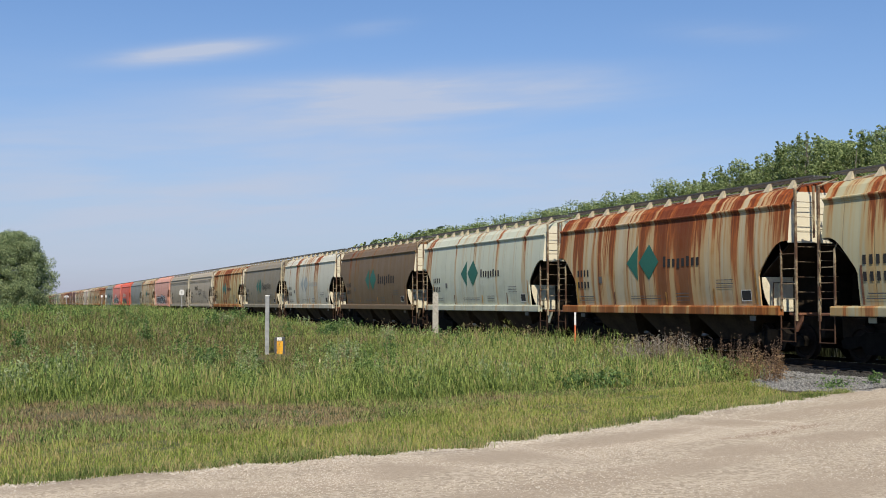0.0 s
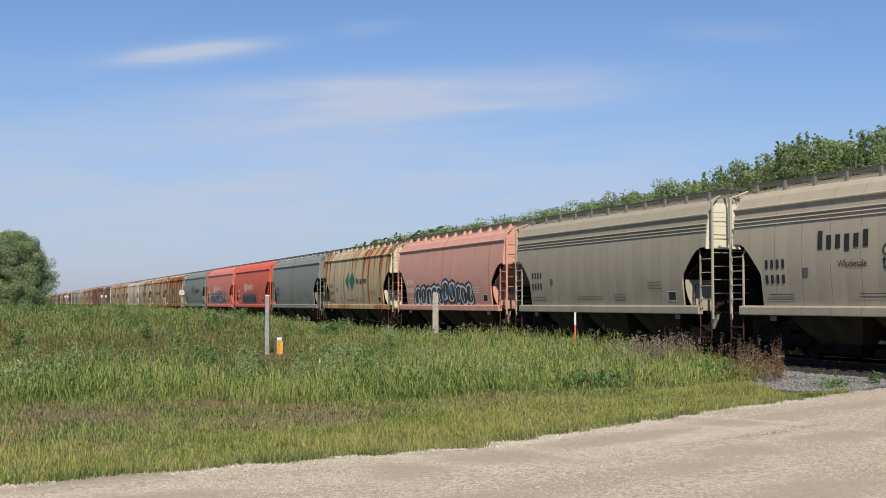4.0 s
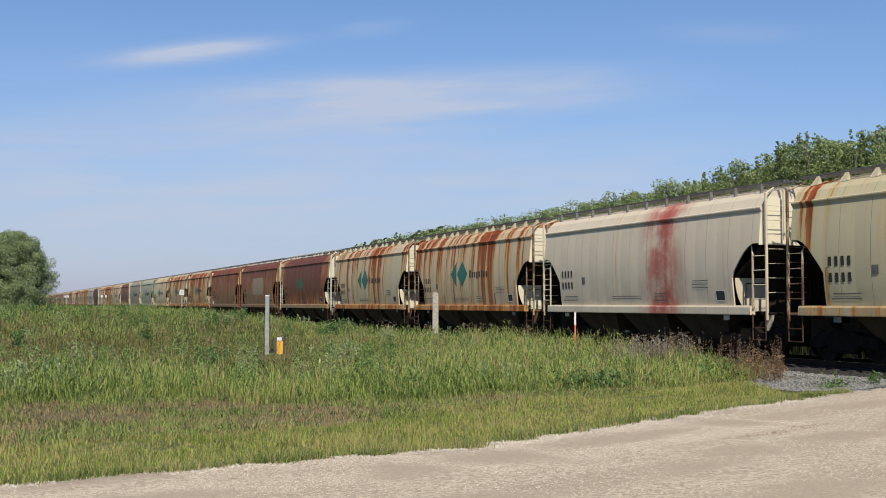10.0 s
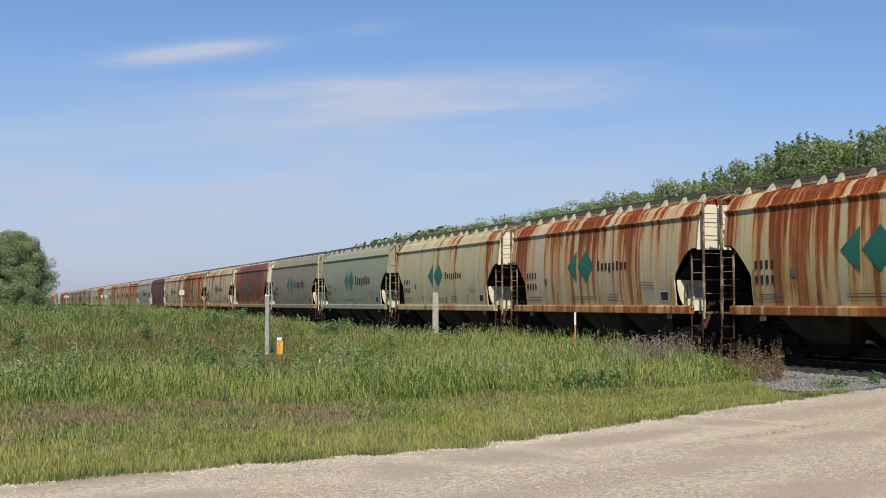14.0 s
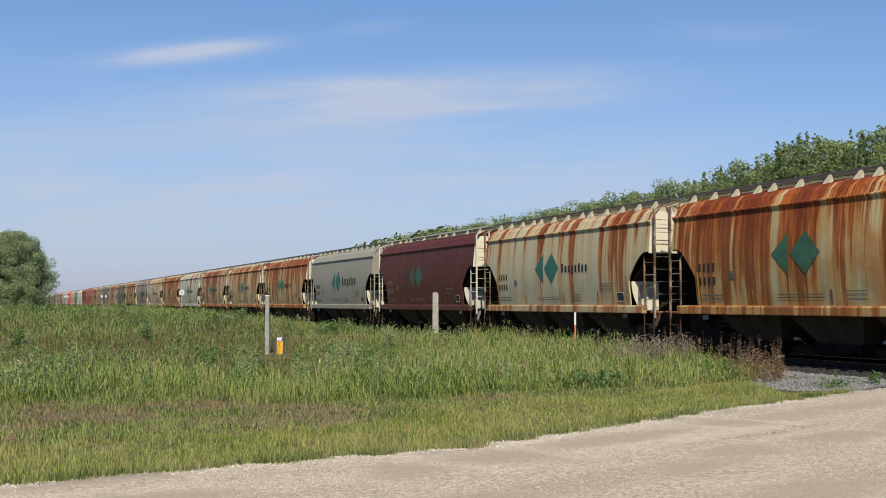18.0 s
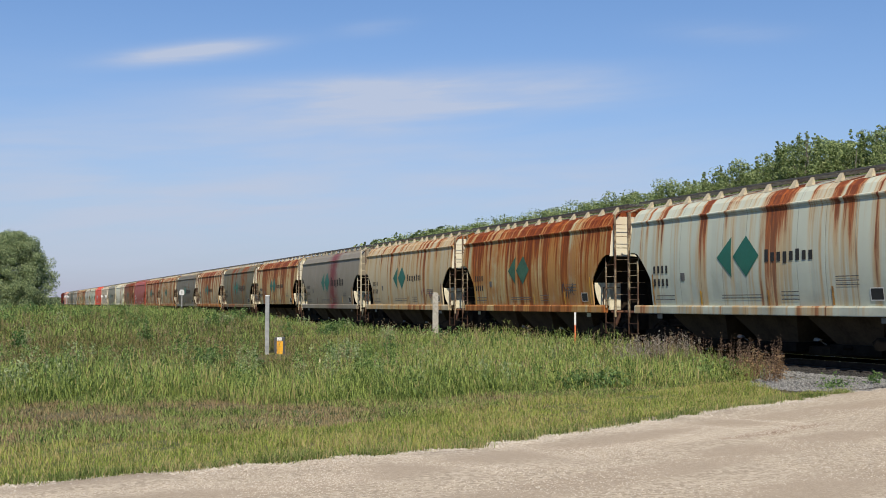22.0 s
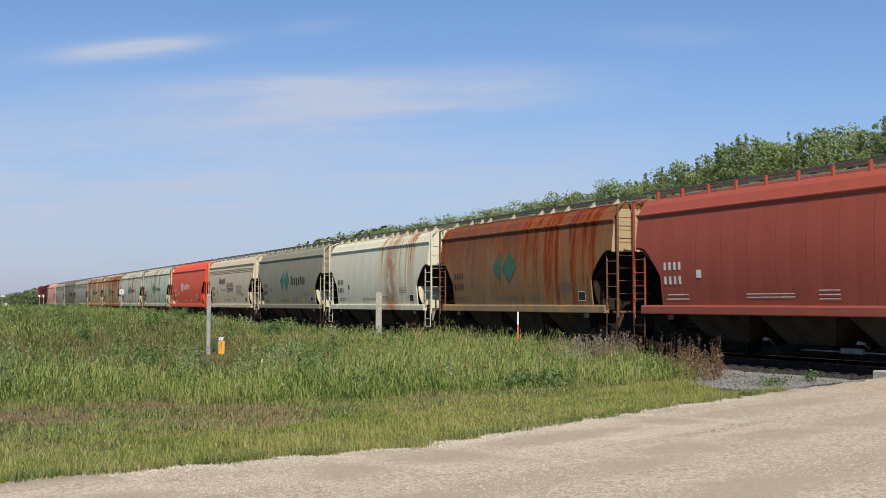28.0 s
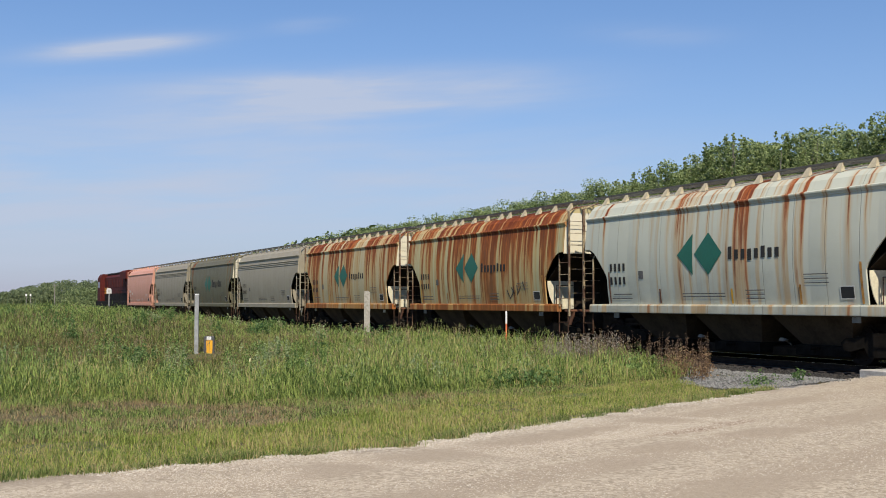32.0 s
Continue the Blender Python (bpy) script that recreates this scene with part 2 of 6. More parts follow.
IRON_CREAM = worn_iron("flaking_cream_ladder_paint", (0.40, 0.33, 0.21))
RAIL_STEEL = plain("rail_steel", (0.035, 0.024, 0.018), 0.9, 0.0, 0.35, shine=0.1)
RAIL_TOP = plain("polished_rail_head", (0.62, 0.60, 0.57), 0.25, 1.0, 0.1)
TIE_WOOD = plain("creosoted_tie_wood", (0.035, 0.028, 0.023), 0.9)
GREEN_LOGO = plain("green_marking_paint", (0.016, 0.125, 0.085), 0.55, 0, 0.12, 2.5)
GREEN_FADED = plain("faded_green_marking_paint", (0.035, 0.105, 0.060), 0.7, 0, 0.3, 2.5)
GREY_LOGO = plain("faded_grey_marking_paint", (0.33, 0.36, 0.35), 0.7, 0, 0.2, 2.5)
BLACK_INK = plain("black_stencil_paint", (0.02, 0.02, 0.02), 0.9, 0, 0.2)
FAINT_INK = plain("faded_stencil_paint", (0.11, 0.105, 0.10), 0.7, 0, 0.3)
PALE_INK = plain("rust_stained_pale_stencil", (0.25, 0.165, 0.115), 0.8, 0, 0.4, 3.0)
WHITE_INK = plain("white_stencil_paint", (0.72, 0.69, 0.64), 0.6, 0, 0.15)
YELLOW_TAPE = plain("yellow_reflective_tape", (0.62, 0.33, 0.03), 0.5, 0, 0.15)
OLD_TAPE = plain("weathered_yellow_tape", (0.40, 0.19, 0.04), 0.7, 0, 0.4)
GRAF_BLACK = plain("black_spray_paint", (0.03, 0.032, 0.036), 0.6)
GRAF_GREY = plain("grey_spray_paint", (0.15, 0.12, 0.12), 0.6)
GRAF_WHITE = plain("white_spray_paint", (0.62, 0.62, 0.62), 0.6)
GRAF_BLUE = plain("blue_spray_paint", (0.08, 0.2, 0.3), 0.6)
GRAF_RED = plain("dark_red_spray_paint", (0.22, 0.05, 0.06), 0.6)


# ---- mesh tools ----
class Geo:
    """Collects vertices and faces of one part."""

    def __init__(self):
        self.v, self.f = [], []

    def add(self, verts, faces):
        k = len(self.v)
        self.v += [tuple(p) for p in verts]
        self.f += [tuple(i + k for i in f) for f in faces]
        return self

    def box(self, x0, x1, y0, y1, z0, z1, bevel=0.0):
        if bevel:
            b = bevel
            ring = lambda z, d: [(x0 + d, y0 + d, z), (x1 - d, y0 + d, z), (x1 - d, y1 - d, z), (x0 + d, y1 - d, z)]
            v = ring(z0, b) + ring(z0 + b, 0) + ring(z1 - b, 0) + ring(z1, b)
            f = [(3, 2, 1, 0), (12, 13, 14, 15)]
            for k in (0, 4, 8):
                f += [(k + i, k + (i + 1) % 4, k + 4 + (i + 1) % 4, k + 4 + i) for i in range(4)]
            return self.add(v, f)
        v = [(x0, y0, z0), (x1, y0, z0), (x1, y1, z0), (x0, y1, z0), (x0, y0, z1), (x1, y0, z1), (x1, y1, z1), (x0, y1, z1)]
        return self.add(v, [(3, 2, 1, 0), (4, 5, 6, 7), (0, 1, 5, 4), (1, 2, 6, 5), (2, 3, 7, 6), (3, 0, 4, 7)])

    def tube(self, p, q, r, sides=6, r2=None):
        p, q = Vector(p), Vector(q)
        d = (q - p).normalized()
        a = d.cross(Vector((0, 0, 1)) if abs(d.z) < 0.9 else Vector((1, 0, 0))).normalized()
        b = d.cross(a)
        r2 = r if r2 is None else r2
        v = []
        for c, w in ((p, r), (q, r2)):
            v += [c + (a * math.cos(t) + b * math.sin(t)) * w for t in (2 * math.pi * i / sides for i in range(sides))]
        f = [(i, (i + 1) % sides, sides + (i + 1) % sides, sides + i) for i in range(sides)]
        return self.add(v, f + [tuple(range(sides))[::-1], tuple(range(sides, 2 * sides))])

    def prism(self, outline, axis, a, b):
        """A closed outline in the two other axes, drawn out from a to b along an axis."""
        def at(p, w):
            return (w, p[0], p[1]) if axis == "x" else (p[0], w, p[1]) if axis == "y" else (p[0], p[1], w)
        n = len(outline)
        v = [at(p, a) for p in outline] + [at(p, b) for p in outline]
        f = [(i, (i + 1) % n, n + (i + 1) % n, n + i) for i in range(n)]
        return self.add(v, f + [tuple(range(n))[::-1], tuple(range(n, 2 * n))])

    def mesh(self, name, smooth=False):
        me = bpy.data.meshes.new(name)
        me.from_pydata(self.v, [], self.f)
        bm = bmesh.new()
        bm.from_mesh(me)
        bmesh.ops.recalc_face_normals(bm, faces=bm.faces)
        bm.to_mesh(me)
        bm.free()
        if smooth:
            me.polygons.foreach_set("use_smooth", [True] * len(me.polygons))
        return me


def piece(name, me, material, parent=None, at=None, label=""):
    """One mesh object under a thing or part; the mesh may be shared, the material is the object's own."""
    ob = new(name, me)
    if not me.materials:
        me.materials.append(None)
    ob.material_slots[0].link = "OBJECT"
    ob.material_slots[0].material = material
    ob.parent = parent
    if at is not None:
        ob.matrix_basis = at
    return tagged(ob, label)


def part(name, geo, material, parent=None, label="", smooth=False):
    return piece(name, geo.mesh(name, smooth), material, parent, None, label)


def bulk_mesh(name, verts, faces, material):
    """A mesh from numpy arrays of one face size."""
    me = bpy.data.meshes.new(name)
    verts, faces = np.asarray(verts, np.float32), np.asarray(faces, np.int32)
    n, k = faces.shape
    me.vertices.add(len(verts))
    me.vertices.foreach_set("co", verts.ravel())
    me.loops.add(n * k)
    me.loops.foreach_set("vertex_index", faces.ravel())
    me.polygons.add(n)
    me.polygons.foreach_set("loop_start", np.arange(0, n * k, k, dtype=np.int32))
    me.update(calc_edges=True)
    me.materials.append(material)
    return me


# ---- plan: the track runs away to the left, the road crosses it to the right ----
ANG = radians(21.1)
AWAY = np.array([-math.sin(ANG), math.cos(ANG)])
OUT = np.array([math.cos(ANG), math.sin(ANG)])
TRACK_D, RAIL_Z = 20.3, 0.16
HEAD = math.degrees(ANG) - 90


def on_track(q, d=0.0, z=RAIL_Z):
    p = OUT * (TRACK_D + d) + AWAY * q
    return pose(p[0], p[1], z, 0, 0, HEAD)


def ss(t):
    t = np.clip(t, 0, 1)
    return t * t * (3 - 2 * t)


def bow(a):
    """How far the road's ragged left edge bows off the straight."""
    slow = np.interp(a, [-14, -6, -3.9, -2.4, -1.3, 0.1, 1.6, 4.0, 5.0, 8.0, 10.3, 14], [1.9, 0.95, 0.86, 0.54, 0.34, -0.10, 0.06, 0.14, 0.32, 0.42, 0.60, 0.45])
    return slow - 0.05 * np.sin(a * 6.1 + 1) - 0.03 * np.sin(a * 11.3)


def road_e(x, y):
    """Distance to the left of the road's edge."""
    a = (x - 0.1) * 0.704 + (y - 12.7) * 0.710
    e = -(x - 0.1) * 0.710 + (y - 12.7) * 0.704
    return e - bow(a), a


def wobble(x, y, k):
    return np.sin(x * k + 1.3 * np.sin(y * k * 0.7)) * np.cos(y * k * 0.9 + 0.8 * np.sin(x * k * 0.6))


def ground_z(x, y):
    x, y = np.asarray(x, float), np.asarray(y, float)
    e, a = road_e(x, y)
    d = x * OUT[0] + y * OUT[1]
    off = TRACK_D - d
    z = -0.10 * ss(e / 1.5) - 0.22 * ss((e - 2.5) / 5)
    z = z * ss((off - 2.5) / 5)
    bank = 0.88 * ss((y - 33) / 24) * ss((off - 2.3) / 10)
    z = z * (1 - ss((y - 26) / 14)) + bank
    side = np.abs(off)
    bed = -0.04 * (1 - ss((side - 2.4) / 1.5))
    z = z + bed - 0.12 * ss((-off - 3) / 4)
    rough = 0.035 * wobble(x, y, 1.7) * ss((e - 0.5) / 2) + 0.06 * wobble(x, y, 0.31) * ss((e - 3) / 6)
    return z + rough * ss((side - 2.6) / 2)


# ---- ground, road, track ----
def soil_material():
    m = Mat("dry_soil_and_thatch", 0.95)
    co = m.place()
    a, b, c = m.noise(co, 0.35, 5, 0.6), m.noise(co, 3.0, 4, 0.6), m.noise(co, 28.0, 3)
    green = m.mix(m.step(b, 0.35, 0.65), (0.075, 0.105, 0.022), (0.12, 0.13, 0.04))
    brown = m.mix(m.step(c, 0.3, 0.7), (0.06, 0.045, 0.022), (0.14, 0.108, 0.052))
    m.bump(m.math("ADD", b, m.math("MULTIPLY", c, 0.5)), 0.6, 0.05)
    return m.done(m.mix(m.step(a, 0.36, 0.62), green, brown))


def gravel_material(name, tones, scale, tracks=False):
    m = Mat(name, 0.92)
    co = m.place()
    v = m.node("ShaderNodeTexVoronoi", Scale=scale)
    m.put(co, v.inputs["Vector"])
    w = m.node("ShaderNodeTexVoronoi", Scale=scale * 2.7)
    m.put(co, w.inputs["Vector"])
    big, mid, tiny = m.noise(co, 0.5, 4, 0.6), m.noise(co, 4.0, 4, 0.65), m.noise(co, scale * 3, 2)
    sep = m.nt.nodes.new("ShaderNodeSeparateColor")
    m.put(v.outputs["Color"], sep.inputs[0])
    k = m.math("ADD", m.math("MULTIPLY", sep.outputs[0], 0.6), m.math("ADD", m.math("MULTIPLY", mid, 0.15), m.math("MULTIPLY", tiny, 0.25)))
    color = m.mix(m.step(k, 0.05, 1.0), tones[0], tones[1])
    if tracks:
        # wheel lanes lie along the road, finer and darker than the loose gravel between
        lane = m.noise(m.lane(co), 1.0, 4, 0.6)
        at = m.nt.nodes.new("ShaderNodeSeparateXYZ")
        m.put(co, at.inputs[0])
        across = m.math("SUBTRACT", m.math("MULTIPLY", m.math("SUBTRACT", at.outputs[1], 12.7), 0.704), m.math("MULTIPLY", m.math("SUBTRACT", at.outputs[0], 0.1), 0.710))
        across = m.math("ADD", across, m.math("MULTIPLY", m.math("SUBTRACT", big, 0.5), 0.9))
        rut = m.math("SUBTRACT", 0.5, m.math("MULTIPLY", m.math("COSINE", m.math("MULTIPLY", m.math("ADD", across, 0.1), 3.7)), 0.5))
        lane = m.math("ADD", m.math("MULTIPLY", lane, 0.62), m.math("MULTIPLY", rut, 0.36))
        color = m.mix(m.math("MULTIPLY", m.step(lane, 0.38, 0.62), 0.8), color, m.mix(m.step(tiny, 0.3, 0.7), tones[2], tones[3]))
        spot = m.step(m.noise(m.lane(co, 0.25, 1.6), 1.0, 5, 0.6), 0.63, 0.72)
        color = m.mix(m.math("MULTIPLY", spot, 0.35), color, (0.21, 0.15, 0.10))
        # a scuffed, earthy skid beside the windrow
        sp = m.nt.nodes.new("ShaderNodeSeparateXYZ")
        m.put(co, sp.inputs[0])
        dx, dy = m.math("SUBTRACT", sp.outputs[0], 4.1), m.math("SUBTRACT", sp.outputs[1], 14.25)
        al = m.math("ADD", m.math("MULTIPLY", dx, 0.704), m.math("MULTIPLY", dy, 0.710))
        ac = m.math("SUBTRACT", m.math("MULTIPLY", dy, 0.704), m.math("MULTIPLY", dx, 0.710))
        rr = m.math("ADD", m.math("POWER", m.math("ABSOLUTE", m.math("DIVIDE", al, 1.5)), 2.0), m.math("POWER", m.math("ABSOLUTE", m.math("DIVIDE", ac, 0.2)), 2.0))
        scuff = m.step(m.math("SUBTRACT", m.math("ADD", mid, 0.45), rr), 0.0, 0.6)
        color = m.mix(m.math("MULTIPLY", scuff, 0.85), color, m.mix(m.step(tiny, 0.3, 0.7), (0.14, 0.085, 0.052), (0.30, 0.20, 0.13)))
    m.bump(m.math("ADD", m.math("MULTIPLY", v.outputs["Distance"], 0.8), m.math("MULTIPLY", w.outputs["Distance"], 0.4)), 0.3, 0.015)
    return m.done(color)


def lane(self, co, along=0.05, across=0.55):
    """Coordinates drawn out along the road."""
    k = self.nt.nodes.new("ShaderNodeMapping")
    k.vector_type = "TEXTURE"
    self.put(co, k.inputs["Vector"])
    k.inputs["Rotation"].default_value = (0, 0, radians(45.2))
    k.inputs["Scale"].default_value = (1 / along, 1 / across, 1)
    return k.outputs[0]


Mat.lane = lane
SOIL = soil_material()
ROAD_GRAVEL = gravel_material("crushed_limestone_gravel", ((0.262, 0.21, 0.15), (0.53, 0.45, 0.345), (0.245, 0.19, 0.135), (0.41, 0.335, 0.248)), 30.0, True)
DARK_BALLAST = gravel_material("oily_dark_ballast", ((0.014, 0.012, 0.011), (0.042, 0.037, 0.033)), 14.0)
BALLAST = gravel_material("grey_ballast", ((0.10, 0.095, 0.09), (0.30, 0.285, 0.27)), 14.0)


def sheet(name, xs, ys, height, material, kind="structure", label=""):
    gx, gy = np.meshgrid(xs, ys)
    verts = np.stack([gx.ravel(), gy.ravel(), height(gx.ravel(), gy.ravel())], 1)
    n, k = len(ys), len(xs)
    i = (np.arange(n - 1)[:, None] * k + np.arange(k - 1)[None]).ravel()
    faces = np.stack([i, i + 1, i + k + 1, i + k], 1)
    me = bulk_mesh(name, verts, faces, material)
    me.polygons.foreach_set("use_smooth", np.ones(len(faces), bool))
    return tagged(new(name, me), label, kind=kind)


def spread(lo, hi, fine_lo, fine_hi, step, grow=1.25):
    vals = list(np.arange(fine_lo, fine_hi, step))
    w, p = step, vals[-1]
    while p < hi:
        w *= grow
        p += w
        vals.append(p)
    w, p = step, vals[0]
    while p > lo:
        w *= grow
        p -= w
        vals.insert(0, p)
    return np.array(vals)


def land(x, y):
    z = ground_z(x, y)
    e, a = road_e(x, y)
    d = np.abs(TRACK_D - (x * OUT[0] + y * OUT[1]))
    under_road = ss((-e) / 0.3) * (1 - ss((-e - 12.2) / 0.5))
    z = z - 0.06 * under_road
    return z - 0.16 * (1 - ss((d - 2.4) / 1.0))


ground = sheet("ground", spread(-3500, 3500, -45, 40, 0.6), spread(-400, 4500, 4, 95, 0.6), land, SOIL, label="rough grassy verge and prairie soil")


def build_road():
    """The gravel sheet, from behind the eye over the crossing."""
    aa, ee = np.arange(-60, 130, 0.5), np.concatenate([[0.25, 0.1], np.arange(-0.1, -12.4, -0.4), [-12.6, -12.75]])
    verts = []
    for a in aa:
        for e in ee:
            # from edge coordinates back to the plan
            ea = e + bow(a)
            x, y = 0.1 + 0.704 * a - 0.710 * ea, 12.7 + 0.710 * a + 0.704 * ea
            d = abs(TRACK_D - (x * OUT[0] + y * OUT[1]))
            z = 0.02 + 0.05 * (1 - ss((d - 2.0) / 3.0)) + 0.05 * (1 - ((e + 6.2) / 6.2) ** 2) - (0.45 if d < 1.75 else 0.0)
            z += 0.012 * float(wobble(np.array(x), np.array(y), 2.3)) - (0.11 if e > 0 else 0.0) - (0.2 if e < -12.5 else 0.0)
            verts.append((x, y, z))
    n, k = len(aa), len(ee)
    i = (np.arange(n - 1)[:, None] * k + np.arange(k - 1)[None]).ravel()
    me = bulk_mesh("road", verts, np.stack([i, i + 1, i + k + 1, i + k], 1), ROAD_GRAVEL)
    me.polygons.foreach_set("use_smooth", np.ones(len(me.polygons), bool))
    return tagged(new("road", me), "pale crushed limestone gravel road with worn wheel lanes", kind="structure")


road = build_road()


def build_track():
    lo, hi = -60.0, 1200.0
    g = Geo().prism([(-3.1, -0.36), (-1.85, -0.05), (1.85, -0.05), (3.1, -0.36)], "x", -hi, -lo)
    bed = part("ballast_bed", g, DARK_BALLAST, label="dark oily crushed stone ballast under the rails")
    bed.matrix_basis = on_track(0, 0, 0)
    tagged(bed, kind="structure")
    for side in (-1, 1):
        y = side * 0.755
        g = Geo().prism([(y - 0.07, 0), (y + 0.07, 0), (y + 0.07, 0.015), (y + 0.01, 0.035), (y + 0.01, 0.12), (y + 0.035, 0.128), (y + 0.035, 0.15),
                         (y - 0.035, 0.15), (y - 0.035, 0.128), (y - 0.01, 0.12), (y - 0.01, 0.035), (y - 0.07, 0.015)], "x", -hi, -lo)
        rail = part("rail", g, RAIL_STEEL, label="rust-brown steel rail with polished head")
        rail.matrix_basis = on_track(0, 0, 0.008)
        tagged(rail, category="rail", group="rails of the track")
        part("rail_head", Geo().box(-hi, -lo, y - 0.03, y + 0.03, 0.149, 0.153), RAIL_TOP, rail, "shiny worn rail head")
    tie = Geo().box(-0.11, 0.11, -1.3, 1.3, -0.15, 0.006, 0.01).mesh("tie")
    ties = tagged(new("railway_ties"), "row of weathered wooden railway ties under the rails", "railway ties", kind="structure")
    for k in range(140):
        q = -10 + 0.53 * k
        piece("tie", tie, TIE_WOOD, ties, on_track(q, random.uniform(-0.03, 0.03), 0) @ pose(0, 0, 0, 0, 0, random.uniform(-1, 1)))
    # crossing panels between and beside the rails where the road passes
    for name, y0, y1 in (("crossing_panel", -1.75, -0.85), ("crossing_panel", -0.66, 0.66), ("crossing_panel", 0.85, 1.75)):
        for q in (4.7, 7.9, 11.1, 14.3, 17.5):
            p = part(name, Geo().box(-1.58, 1.58, y0, y1, -0.05, 0.15, 0.02), plain("crossing_concrete", (0.42, 0.40, 0.37), 0.9),
                     label="pale concrete level crossing panel beside the rails")
            p.matrix_basis = on_track(q, 0, 0)
            tagged(p, category="crossing panel", group="crossing panels")


build_track()


def build_apron():
    """Spilt ballast between the track and the road's end."""
    qs, ds = np.arange(-8, 24.6, 0.5), np.linspace(-6.0, -2.95, 12)
    verts = []
    for q in qs:
        for k, d in enumerate(ds):
            dd = d + (0.5 * math.sin(q * 0.9) + 0.3 * math.sin(q * 2.1)) * (1 - k / 11) + 2.2 * (1 - k / 11) * float(ss((q - 20) / 7))
            p = OUT * (TRACK_D + dd) + AWAY * q
            fall = 0.03 - 0.12 * (k == 0) - 0.05 * k / 11 - 0.3 * (1 - float(ss((p[0] / p[1] - 0.262) / 0.012)))
            verts.append((p[0], p[1], max(float(ground_z(p[0], p[1])) + fall, float(np.interp(abs(dd), [1.75, 3.0], [-0.045, -0.13])) if k > 5 else -9)))
    n, k = len(qs), len(ds)
    i = (np.arange(n - 1)[:, None] * k + np.arange(k - 1)[None]).ravel()
    me = bulk_mesh("ballast_apron", verts, np.stack([i, i + 1, i + k + 1, i + k], 1), BALLAST)
    tagged(new("ballast_apron", me), "spilt grey ballast beside the crossing", kind="structure")


build_apron()


def stones(name, pts, size, material, label, seed, flat=False):
    """Loose stones: squashed, turned octahedra, joined."""
    rng = np.random.default_rng(seed)
    n = len(pts)
    base = np.array([(1, 0, 0), (-1, 0, 0), (0, 1, 0), (0, -1, 0), (0, 0, 1), (0, 0, -1)], float)
    v = base[None] * rng.uniform(0.55, 1.15, (n, 6, 1)) * rng.uniform(size[0], size[1], (n, 1, 1)) * np.array([1, 0.8, 0.6])
    t = rng.uniform(0, 6.28, n)
    c, s = np.cos(t)[:, None], np.sin(t)[:, None]
    x, y = v[:, :, 0] * c - v[:, :, 1] * s, v[:, :, 0] * s + v[:, :, 1] * c
    v = np.stack([x, y, v[:, :, 2] + x * rng.uniform(-0.3, 0.3, (n, 1))], 2) + pts[:, None]
    f = np.array([(0, 2, 4), (2, 1, 4), (1, 3, 4), (3, 0, 4), (2, 0, 5), (1, 2, 5), (3, 1, 5), (0, 3, 5)])[:4 if flat else 8]
    faces = (f[None] + (np.arange(n) * 6)[:, None, None]).reshape(-1, 3)
    return tagged(new(name, bulk_mesh(name, v.reshape(-1, 3), faces, material)), label, name.replace("_", " "), kind="stuff")


def stone_material(name, low, high):
    m = Mat(name, 0.9)
    r = m.nt.nodes.new("ShaderNodeNewGeometry").outputs["Random Per Island"]
    g = m.noise(m.place(), 60.0, 3)
    return m.done(m.mix(m.math("ADD", m.math("MULTIPLY", r, 0.75), m.math("MULTIPLY", g, 0.25)), low, high))


